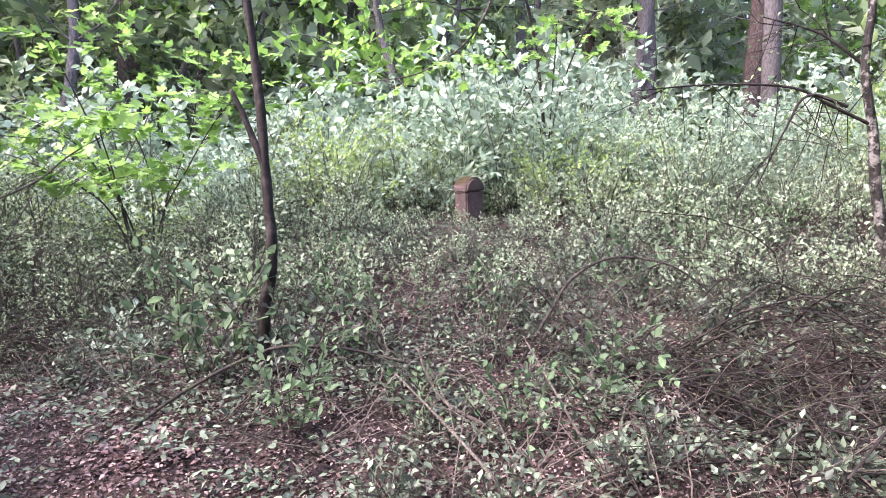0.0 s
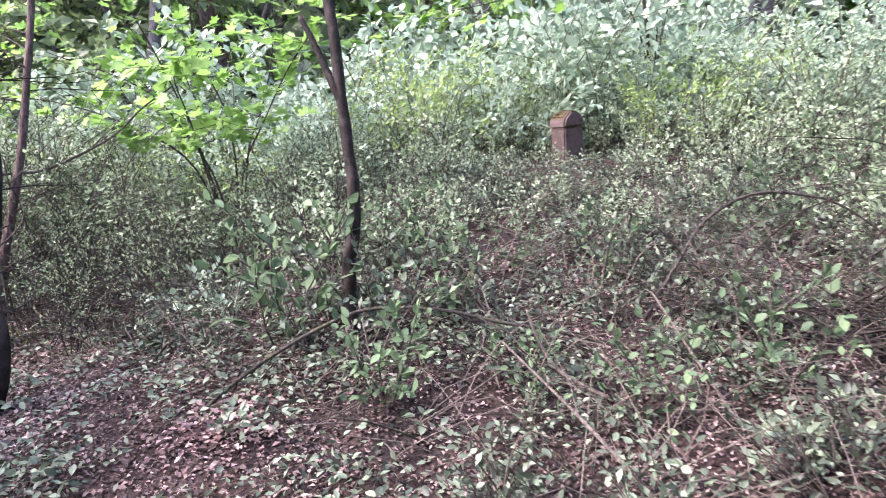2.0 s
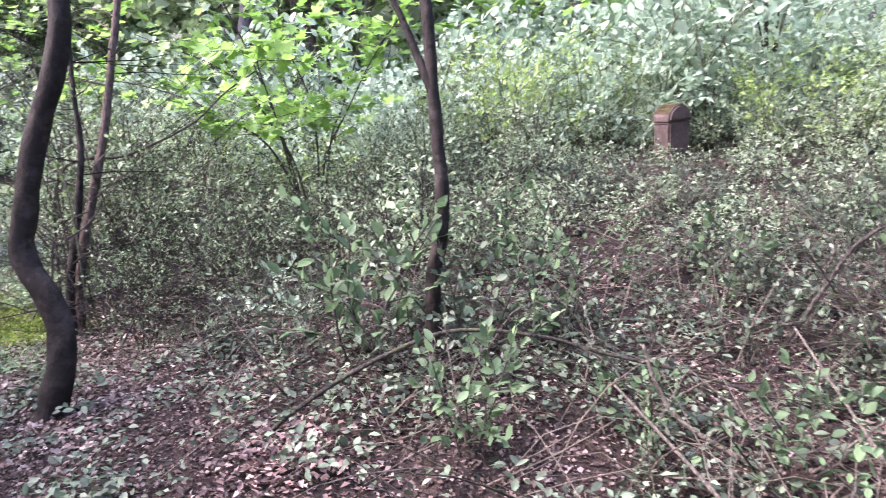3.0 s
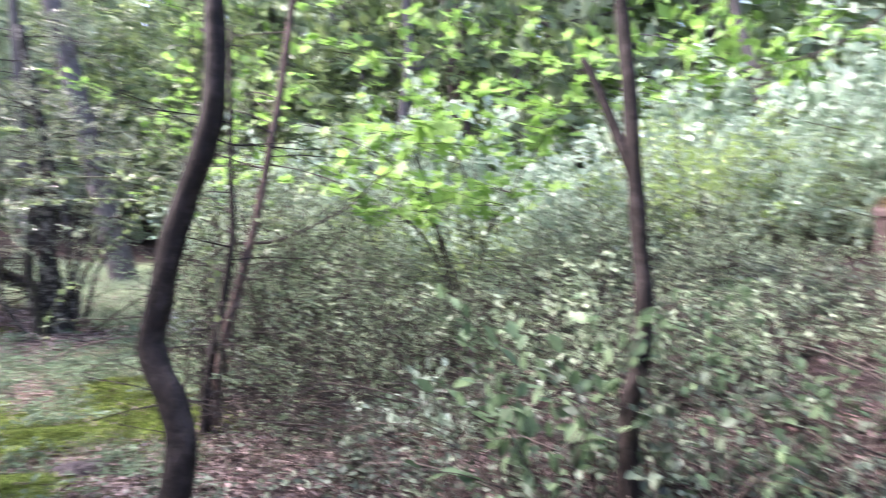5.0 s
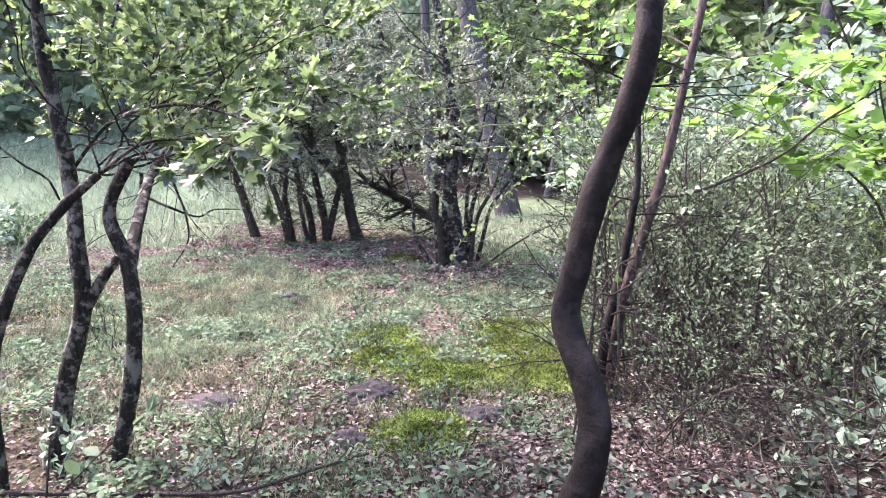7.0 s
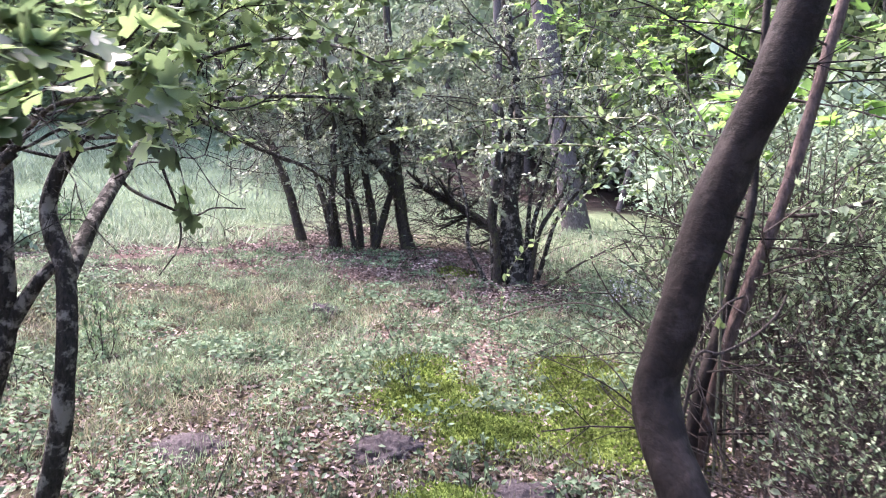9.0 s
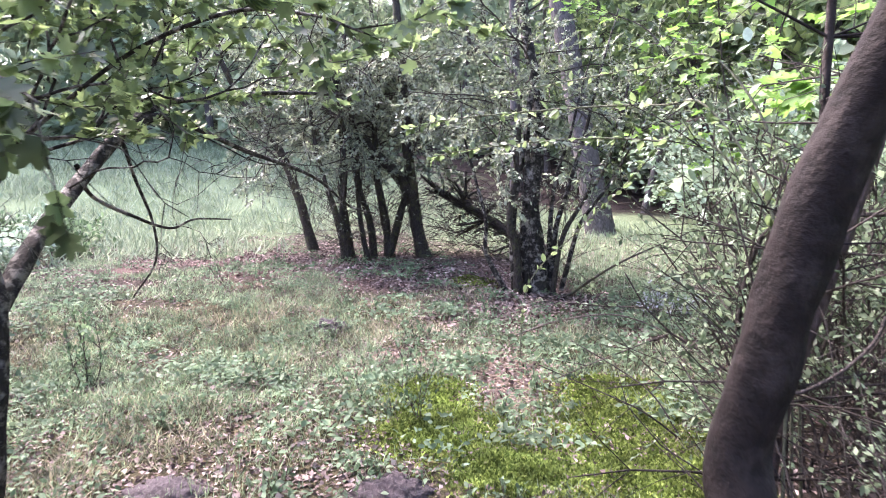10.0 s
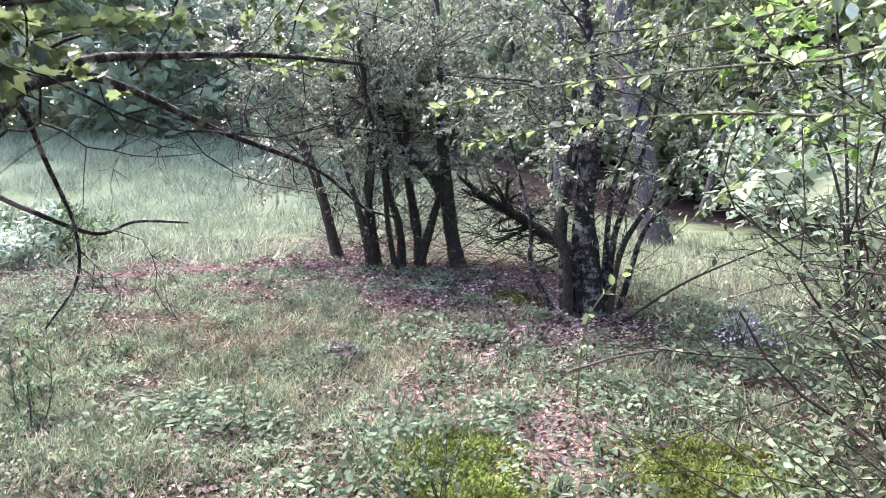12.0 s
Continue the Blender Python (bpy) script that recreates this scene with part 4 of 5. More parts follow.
maple(42, (-6.4, 9.4), "young maple with light yellow-green leaves by the clearing",
      [([(-6.3, 9.3, 1.2), (-6.1, 9.2, 2.0), (-5.7, 8.9, 2.7), (-5.2, 8.6, 3.1)], 0.016), ([(-6.5, 9.3, 1.3), (-6.8, 9.1, 2.2), (-7.2, 8.9, 2.9), (-7.7, 8.7, 3.2)], 0.014), ([(-6.4, 9.2, 1.6), (-6.4, 9.0, 2.6), (-6.3, 8.8, 3.4), (-6.2, 8.7, 4.0)], 0.014)], 20, (0.075, 0.13))
maple(43, (2.3, 12.0), "maple limb hanging with bright leaves over the mound",
      [([(2.2, 11.6, 2.6), (1.9, 11.0, 4.0), (1.5, 10.2, 4.3), (1.2, 9.75, 3.6), (0.9, 9.65, 3.2), (0.36, 9.61, 2.88), (-0.2, 9.6, 2.79)], 0.03), ([(2.3, 11.5, 2.4), (2.3, 10.9, 3.6), (2.2, 10.3, 3.6), (1.9, 10.1, 3.0)], 0.016),
       ([(2.4, 11.6, 2.6), (2.8, 11.0, 3.8), (3.0, 10.4, 3.6), (3.1, 10.2, 3.1)], 0.016), ([(2.1, 11.6, 2.6), (1.2, 11.2, 3.8), (0.4, 10.6, 4.0), (-0.4, 10.4, 3.7)], 0.016)], 12, (0.10, 0.15))


# ---- woods round about ----
def pine(seed, r, tall):
    rng = np.random.default_rng(seed)
    ob = thing("pine_tree", (0, 0, 0), "tall straight pine with reddish upper bark", "tree", "pines in the wood")
    w = Wood()
    lean = rng.normal(0, 0.02, 2)
    w.tube([Vector((lean[0] * z, lean[1] * z, z)) for z in np.linspace(-0.2, tall, 14)], r, r * 0.5, 10, 0.08, 0.3)
    part("trunk", w.mesh("trunk", BARK_PINE if seed % 2 else BARK_GREY_HAZE), ob)
    w, spots = Wood(), []
    for k in range(9):
        z = rng.uniform(2.5, tall * 0.6)
        a = rng.uniform(0, 6.28)
        grow(w, rng, (lean[0] * z, lean[1] * z, z), (math.cos(a), math.sin(a), 0.1), rng.uniform(0.6, 1.8), 0.016, 1, [], 0.2, -0.02, 3)
    for k in range(12):
        z = rng.uniform(tall * 0.62, tall)
        a = rng.uniform(0, 6.28)
        grow(w, rng, (lean[0] * z, lean[1] * z, z), (math.cos(a), math.sin(a), 0.2), rng.uniform(1.2, 2.4), 0.03, 1, spots, 0.2, 0.03, 5, 4, 7)
    tagged(part("branchwork", w.mesh("branchwork", BARK_GREY_HAZE), ob), kind="stuff")
    p, d = spot_arrays(spots)
    part("crown", leaf_mesh("crown", rng, p, d, (0.3, 0.5), OVAL, NEEDLES, 0.8, 0.9), ob)
    return ob


def wood_tree(seed, tall, mat, low, limbs=26, reach=1.0, size=(0.15, 0.27), per=11):
    rng = np.random.default_rng(seed)
    ob = thing("woodland_tree", (0, 0, 0), "leafy young woodland tree with foliage down to the ground", "tree", "trees of the wood")
    w, spots = Wood(), []
    trunk = [Vector((rng.normal(0, 0.05) * z, rng.normal(0, 0.05) * z, z)) for z in np.linspace(-0.2, tall, 8)]
    w.tube(curve_through(trunk, 3), 0.10, 0.03, 8, 0.1, 0.3)
    part("trunk", w.mesh("trunk", BARK_GREY_HAZE), ob)
    w = Wood()
    for k in range(limbs):
        z = rng.uniform(low, tall * 0.98)
        i = min(7, int(z / tall * 7))
        a = rng.uniform(0, 6.28)
        grow(w, rng, trunk[i], (math.cos(a), math.sin(a), 0.35), reach * rng.uniform(1.0, 2.2) * (1.15 - 0.5 * z / tall), 0.02, 1, spots, 0.25, 0.0, 5, 3, per, 0.8, 0.55, False)
    tagged(part("branchwork", w.mesh("branchwork", BARK_GREY_HAZE), ob), kind="stuff")
    p, d = spot_arrays(spots)
    part("crown", leaf_mesh("crown", rng, p, d, size, OVAL, mat, 0.6, 0.7), ob)
    return ob


rng = np.random.default_rng(5)
PINES = [pine(200 + k, 0.15 + 0.03 * k, 13 + k) for k in range(4)]
fixed = [(8.4, 17.3), (2.63, 17.2), (4.9, 17.3), (5.7, 17.6), (-15.5, 19.0), (-9.2, 19.5), (-12.4, 12.6), (-6.2, 16.8), (-19.5, 15.2)]
plant_out(PINES, rng, fixed + sow(rng, 26, -34, 26, 19, 42, lambda x, y: all((x - a) ** 2 + (y - b) ** 2 > 2 for a, b in fixed) and not (x < -14 and y < 14), 2.0), 0.9, 1.2)
TREES = [wood_tree(220 + k, 6.0 + k, (LEAF_WOOD, LEAF_WOOD, LEAF_BRIGHT)[k], (0.4, 0.8, 1.2)[k], 26, 1.0, (0.17, 0.29), 10) for k in range(3)]
# tall trees, mostly unseen behind the camera, added to shade the mound
SHADE_TREES = [wood_tree(240 + k, 9.0 + k, LEAF_WOOD, 2.4, 36, 1.7, (0.2, 0.34), 8) for k in range(2)]
FAR = [wood_tree(230 + k, 10.0 + 2 * k, LEAF_FAR_HAZE, 0.4, 34, 2.0, (0.26, 0.46), 8) for k in range(2)]
plant_out(TREES[:3], rng, sow(rng, 42, -24, 22, 14.0, 27, lambda x, y: not (x < -8 and y < 17.5) and not (2 < x < 10 and y < 20.5), 1.9) + sow(rng, 12, -30, 30, 27, 40, lambda x, y: True, 3.0)
          + sow(rng, 7, -30, 24, -30, -16, lambda x, y: True, 3.5) + sow(rng, 8, 14, 22, -14, 14, lambda x, y: True, 2.6), 0.9, 1.6)
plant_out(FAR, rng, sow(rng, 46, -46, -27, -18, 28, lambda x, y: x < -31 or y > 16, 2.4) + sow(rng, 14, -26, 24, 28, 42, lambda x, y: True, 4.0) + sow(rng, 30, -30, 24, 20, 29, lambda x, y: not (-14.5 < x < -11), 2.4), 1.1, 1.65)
# first two groups block light from out of view; the last fills skyline
plant_out(SHADE_TREES, rng, sow(rng, 22, -13, 16, -12, -2.5, lambda x, y: True, 2.8) + sow(rng, 9, 8, 15, -3, 9, lambda x, y: True, 2.8) + sow(rng, 9, -21, -7, 16.5, 21, lambda x, y: True, 2.0), 0.85, 1.25)


# ---- grass, moss and fallen leaves ----
def scatter(name, label, category, n, where, size, shape, mat, tilt, spread, lean, seed, lift=0.004):
    """Loose small things strewn over the ground."""
    rng = np.random.default_rng(seed)
    xy = where(rng, n)
    p = np.array([(x, y, height(x, y) + lift) for x, y in xy])
    if lean > 0:
        d = np.stack([rng.normal(0, lean, len(p)), rng.normal(0, lean, len(p)), np.ones(len(p))], 1)
        me = leaf_mesh(name, rng, p, d, size, shape, mat, 0.4, spread)
    else:
        a = rng.uniform(0, 6.28, len(p))
        d = np.stack([np.cos(a), np.sin(a), 0 * a], 1)
        me = leaf_mesh(name, rng, p, d, size, shape, mat, tilt, spread)
    return tagged(new(name, me), label, category, kind="stuff")


def box(x0, x1, y0, y1, ok=lambda x, y: True):
    def where(rng, n):
        out = []
        while len(out) < n:
            x, y = rng.uniform(x0, x1), rng.uniform(y0, y1)
            if ok(x, y):
                out.append((x, y))
        return out
    return where


def tufted(x0, x1, y0, y1, each, r, ok):
    """Places gathered into tufts."""
    def where(rng, n):
        out = []
        while len(out) < n:
            x, y = rng.uniform(x0, x1), rng.uniform(y0, y1)
            if ok(x, y):
                out += [(x + rng.normal(0, r), y + rng.normal(0, r)) for _ in range(each)]
        return out
    return where


def disc(*spots):
    def where(rng, n):
        out = []
        for _ in range(n):
            x, y, r = spots[int(rng.integers(len(spots)))]
            out.append((x + rng.normal(0, r * 0.5), y + rng.normal(0, r * 0.5)))
        return out
    return where


off_moss = lambda x, y: all((x - a) ** 2 + (y - b) ** 2 > r * r * 0.7 for a, b, r in MOSS_SPOTS)
off_bed = lambda x, y: ((x + 9.6) / 2.6) ** 2 + ((y - 7.7) / 1.3) ** 2 > 1 + 0.5 * noise.noise((x * 2, y * 2, 6.0))
open_ground = lambda x, y: not in_thicket(x, y)
tufts = lambda x, y: open_ground(x, y) and off_moss(x, y) and noise.noise((x * 1.1, y * 1.1, 1.0)) + 0.3 * noise.noise((x * 4, y * 4, 2.0)) > 0.02 + (0.25 if x > -5.5 else 0.0)
scatter("fallen_leaves", "brown and pinkish fallen leaves strewn over the mound", "leaf litter", 34000, box(-3.5, 5.5, 3.2, 9.0), (0.018, 0.045), CURL, LITTER, 0.5, 0.25, 0, 51)
scatter("fallen_leaves", "dry brown fallen leaves between grass and moss", "leaf litter", 56000, box(-15, -2.0, 1.5, 13.5, lambda x, y: noise.noise((x * 0.8, y * 0.8, 9.0)) > -0.25 or y > 7), (0.025, 0.055), CURL, LITTER_PALE, 0.5, 0.25, 0, 52)
scatter("fallen_leaves", "pinkish dry oak and maple leaves at the foot of the crooked tree", "leaf litter", 17000, box(-7.6, -2.0, 3.0, 7.2, lambda x, y: off_moss(x, y) or noise.noise((x * 3, y * 3, 4.0)) > 0.08), (0.024, 0.05), CURL, LITTER_PALE, 0.5, 0.25, 0, 63)
scatter("fallen_leaves", "small broken brown leaves at the foot of the mound", "leaf litter", 34000, box(-3.2, 3.2, 3.1, 5.9), (0.012, 0.03), CURL, LITTER, 0.6, 0.35, 0, 64, 0.01)
scatter("fallen_leaves", "russet and pale fallen leaves under the thorn trees", "leaf litter", 15000, disc((-10.3, 7.5, 1.3), (-9.0, 7.7, 1.1), (-12.0, 6.4, 1.2), (-8.2, 7.6, 0.9)), (0.03, 0.07), CURL, LITTER_PALE, 0.5, 0.3, 0, 67, 0.008)
scatter("fallen_leaves", "brown fallen leaves on the open forest floor of the path", "leaf litter", 30000, box(-9, 7, -4, 3.4), (0.018, 0.045), CURL, LITTER, 0.5, 0.25, 0, 70)
scatter("red_leaf_patch", "patches of reddish dry fallen leaves", "leaf litter", 2300, disc((2.2, 5.7, 0.4), (0.3, 6.5, 0.25), (-0.95, 4.4, 0.25), (0.35, 3.75, 0.2)), (0.025, 0.05), CURL, RED_LITTER, 0.5, 0.3, 0, 53, 0.03)
scatter("grass", "thin straw-coloured grass tufts of the shaded clearing", "grass", 18000, tufted(-9.5, -3.8, 2.0, 8.0, 16, 0.07, tufts), (0.04, 0.11), SPEAR, GRASS, 0.4, 0.2, 1.7, 54)
scatter("green_grass", "soft bluish-green grass towards the meadow", "grass", 36000, tufted(-13.5, -6.2, 1.0, 6.6, 18, 0.06, lambda x, y: noise.noise((x * 1.2, y * 1.2, 21.0)) + 0.4 * noise.noise((x * 5, y * 5, 2.0)) > -0.22 + (0.45 if x < -10.6 else 0.0) and y < 5.9 + (-6.2 - x) * 0.12), (0.04, 0.11), SPEAR, GRASS_GREEN, 0.4, 0.2, 1.8, 61)
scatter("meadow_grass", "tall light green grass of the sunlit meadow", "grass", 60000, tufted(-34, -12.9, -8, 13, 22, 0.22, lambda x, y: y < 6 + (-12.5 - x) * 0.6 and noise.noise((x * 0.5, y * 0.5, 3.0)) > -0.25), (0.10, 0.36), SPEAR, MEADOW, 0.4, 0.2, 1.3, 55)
scatter("short_grass", "short soft grass and moss tips between fallen leaves", "grass", 16000, tufted(-8.5, -2.8, 3.0, 7.2, 12, 0.09, lambda x, y: open_ground(x, y) and off_moss(x, y) and noise.noise((x * 1.6, y * 1.6, 31.0)) > 0.0), (0.03, 0.08), SPEAR, GRASS_GREEN, 0.4, 0.2, 0.9, 66)
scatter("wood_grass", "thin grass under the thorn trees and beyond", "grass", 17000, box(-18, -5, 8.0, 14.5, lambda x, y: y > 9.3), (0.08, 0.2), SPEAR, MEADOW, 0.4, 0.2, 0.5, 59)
scatter("shade_grass", "sparse thin grass and weeds at the edge of the thicket", "grass", 9000, tufted(-9.6, -4.6, 6.9, 10.2, 14, 0.09, lambda x, y: off_bed(x, y) and noise.noise((x * 1.5, y * 1.5, 41.0)) > -0.2), (0.04, 0.13), SPEAR, GRASS_GREEN, 0.4, 0.2, 1.3, 68)
scatter("edge_herbs", "dull green herbs at the edge of the thicket", "herb", 4200, tufted(-9.0, -4.4, 6.8, 10.0, 14, 0.09, lambda x, y: off_bed(x, y) and noise.noise((x * 1.2, y * 1.2, 43.0)) > -0.1), (0.03, 0.065), OVAL8, HERB, 0.6, 0.4, 0, 69, 0.09)
scatter("moss", "bright yellow-green cushions of moss", "moss", 60000, disc(*MOSS_SPOTS), (0.014, 0.034), OVAL, MOSS, 0.4, 0.3, 0.9, 56)
scatter("low_herbs", "low green herbs growing through the grass", "herb", 13000, tufted(-12.5, -2.6, 2.6, 8.5, 14, 0.06, lambda x, y: open_ground(x, y) and off_moss(x, y) and noise.noise((x * 1.3, y * 1.3, 5.0)) > -0.02), (0.025, 0.055), OVAL, HERB, 0.5, 0.35, 0, 57, 0.06)
scatter("creeping_herbs", "larger soft herb leaves in patches of the clearing", "herb", 3200, tufted(-11, -3.2, 3.0, 8.0, 16, 0.10, lambda x, y: open_ground(x, y) and (off_moss(x, y) or noise.noise((x * 2, y * 2, 8.0)) > 0.25) and noise.noise((x * 0.9, y * 0.9, 15.0)) > 0.15), (0.035, 0.07), OVAL8, HERB, 0.5, 0.4, 0, 60, 0.08)
scatter("mound_herbs", "small bluish-green leafy plants between fallen leaves", "herb", 5400, tufted(-3.2, 5.0, 3.0, 6.5, 14, 0.07, lambda x, y: noise.noise((x * 1.4, y * 1.4, 25.0)) > -0.1), (0.03, 0.06), OVAL8, LEAF_SHRUB, 0.5, 0.4, 0, 62, 0.10)
scatter("seedlings", "small-leaved seedlings and ivy covering the mound", "herb", 15000, box(-3, 5.5, 3.4, 9.5, lambda x, y: noise.noise((x * 1.5, y * 1.5, 5.0)) > -0.05), (0.03, 0.055), OVAL, LEAF_SHRUB, 0.5, 0.3, 0, 58, 0.08)


# ---- molehills ----
def molehill(x, y, r, h, seed):
    bm = bmesh.new()
    bmesh.ops.create_icosphere(bm, subdivisions=4, radius=1.0)
    for v in bm.verts:
        k = 1 + 0.3 * noise.noise(v.co * 2.2 + Vector((seed, 0, 0))) + 0.1 * noise.noise(v.co * 6 + Vector((0, seed, 0))) + 0.28 * noise.noise(v.co * 9) + 0.12 * noise.noise(v.co * 19)
        wide = r * k * (1.35 - 0.7 * max(0.0, v.co.z))
        v.co = Vector((v.co.x * wide, v.co.y * wide, v.co.z * h * k))
    me = bpy.data.meshes.new("molehill")
    for f in bm.faces:
        f.smooth = True
    bm.to_mesh(me)
    bm.free()
    me.materials.append(SOIL)
    ob = new("molehill", me)
    ob.location = (x, y, height(x, y) - 0.01)
    tagged(ob, "dark crumbly molehill on the grass", "molehill", "molehills")


for k, (x, y, r, h) in enumerate(((-8.3, 5.77, 0.2, 0.08), (-4.75, 5.0, 0.16, 0.08), (-5.3, 4.02, 0.17, 0.06), (-3.9, 5.34, 0.14, 0.05), (-4.1, 4.5, 0.11, 0.06))):
    molehill(x, y, r, h, k * 3.7)


# ---- fallen branches, brambles and dry stalks ----
def stick(name, label, pts, r0, r1, mat, twigs=0, seed=0, category="branch"):
    base = Vector(pts[0])
    ob = thing(name, base, label, category)
    w = Wood()
    line = curve_through(pts, 6)
    w.tube(line, r0, r1, 7, 0.1)
    part("stem", w.mesh("stem", mat, base), ob)
    if twigs:
        rng = np.random.default_rng(seed)
        w = Wood()
        for _ in range(twigs):
            i = int(rng.uniform(0.1, 0.95) * (len(line) - 1))
            grow(w, rng, line[i], (line[i + 1] - line[i]).normalized() + Vector(rng.normal(0, 0.7, 3)), rng.uniform(0.2, 0.6), r1 * 0.7, 1, [], 0.3, 0.0, 2)
        tagged(part("twigwork", w.mesh("twigwork", mat, base), ob), kind="stuff")
    return ob


g = lambda x, y, dz=0.0: (x, y, height(x, y) + dz)
stick("fallen_branch", "dark fallen branch arching over the undergrowth", [(-1.15, 4.6, height(-1.15, 4.6)), (-0.92, 4.7, 0.34), (-0.62, 4.81, 0.50), (-0.32, 4.88, 0.60), (0.06, 4.94, 0.57), (0.33, 4.98, 0.49), (0.7, 5.02, 0.40), (1.2, 5.05, 0.26), g(1.7, 5.0)], 0.012, 0.007, BARK_MOSSY, 4, 1)
stick("arching_branch", "dead branch arching out of the brushwood", [g(1.15, 5.5, -0.03), (1.22, 5.52, 0.4), (1.38, 5.59, 0.64), (1.55, 5.66, 0.87), (1.82, 5.72, 1.0), (2.12, 5.76, 0.98), (2.38, 5.78, 0.88), (2.8, 5.8, 0.55), g(3.0, 5.8)], 0.013, 0.006, TWIG, 4, 2)
stick("dry_stick", "pale dry stick leaning in the undergrowth", [g(1.0, 4.6, -0.02), (0.68, 4.67, 0.3), (0.56, 4.7, 0.45), (0.50, 4.73, 0.62)], 0.012, 0.007, TWIG_DRY)
stick("dead_branch", "crooked dead branch reaching out of the thicket", [g(-4.3, 6.75, 0), (-4.15, 6.79, 1.2), (-3.51, 6.88, 1.36), (-3.0, 7.02, 1.58), (-2.72, 7.12, 1.82), (-2.46, 7.2, 1.99)], 0.014, 0.006, TWIG, 8, 3)
stick("pale_stick", "pale bent stick arching over the grass", [g(-6.97, 6.92), (-6.84, 7.21, 0.12), (-6.71, 7.49, 0.21), (-6.51, 7.88, 0.25), (-6.33, 8.2, 0.14), g(-6.2, 8.4)], 0.011, 0.006, TWIG_DRY)
stick("curved_stick", "pale curved dead stem beside the crooked tree", [g(-3.24, 5.5), (-3.20, 5.60, 0.6), (-3.18, 5.64, 0.86), (-3.14, 5.72, 0.87), (-3.09, 5.83, 0.93), (-3.05, 5.92, 1.02), (-3.04, 5.96, 1.10)], 0.008, 0.005, TWIG)
stick("root_limb", "dark half-rotten trunk lying between the thorn trees", [g(-10.4, 9.9, 0.1), (-10.8, 9.4, 0.62), (-11.05, 8.95, 0.95), (-11.3, 8.45, 1.25)], 0.10, 0.05, BARK_MOSSY, 24, 9)


def wand(seed, pts, label, r=0.008):
    """A long arching shoot with leaves in two rows."""
    base = Vector(pts[0])
    ob = thing("long_shoot", base, label, "shoot", "arching shoots by the thicket")
    line = curve_through(pts, 8)
    w = Wood()
    w.tube(line, r, r * 0.4, 6)
    part("stem", w.mesh("stem", SHOOT, base), ob)
    rng = np.random.default_rng(seed)
    one = leaf_mesh("leaf", rng, np.zeros((1, 3)), np.array([(0, 1.0, 0)]), (1, 1), OVAL8, LEAF_HAW_ONE, 0.01, 0.01)
    n = len(line) * 2
    i = np.array([rng.integers(4, len(line) - 1) for _ in range(n)])
    p = np.array([tuple(line[k]) for k in i])
    d = np.array([tuple((line[k + 1] - line[k]).normalized()) for k in i]) + rng.normal(0, 0.7, (n, 3))
    s, dd, u = leaf_frames(rng, d, 0.5, 0.3)
    for k in range(n):
        leaf = part("leaf", one, ob)
        q = rng.uniform(0.04, 0.075)
        leaf.matrix_basis = Matrix([(s[k][m] * q, dd[k][m] * q, u[k][m] * q, p[k][m] - base[m]) for m in range(3)] + [(0, 0, 0, 1)])


wand(61, [g(-3.6, 6.3), (-3.7, 6.35, 1.2), (-4.12, 6.39, 1.81), (-4.46, 6.39, 1.87), (-4.94, 6.32, 1.90), (-5.46, 6.13, 1.90), (-5.98, 5.95, 1.89), (-6.3, 5.8, 1.84)], "long arching green shoot with oval leaves")
wand(62, [g(-3.7, 6.5), (-3.8, 6.5, 1.1), (-4.17, 6.49, 1.64), (-4.44, 6.38, 1.69), (-4.84, 6.24, 1.72), (-5.27, 6.0, 1.70), (-5.78, 5.85, 1.66), (-6.0, 5.8, 1.6)], "long arching green shoot with oval leaves")
wand(63, [g(-3.8, 6.7), (-3.9, 6.65, 1.4), (-4.28, 6.61, 2.07), (-4.74, 6.56, 2.10), (-5.32, 6.5, 2.10), (-6.05, 6.34, 2.07)], "long arching green shoot with oval leaves")
wand(64, [g(-6.3, 6.75), (-6.17, 6.75, 0.67), (-5.7, 6.87, 1.13), (-5.26, 6.97, 1.51), (-4.89, 6.89, 1.78)], "slanting thin shoot with few leaves", 0.005)


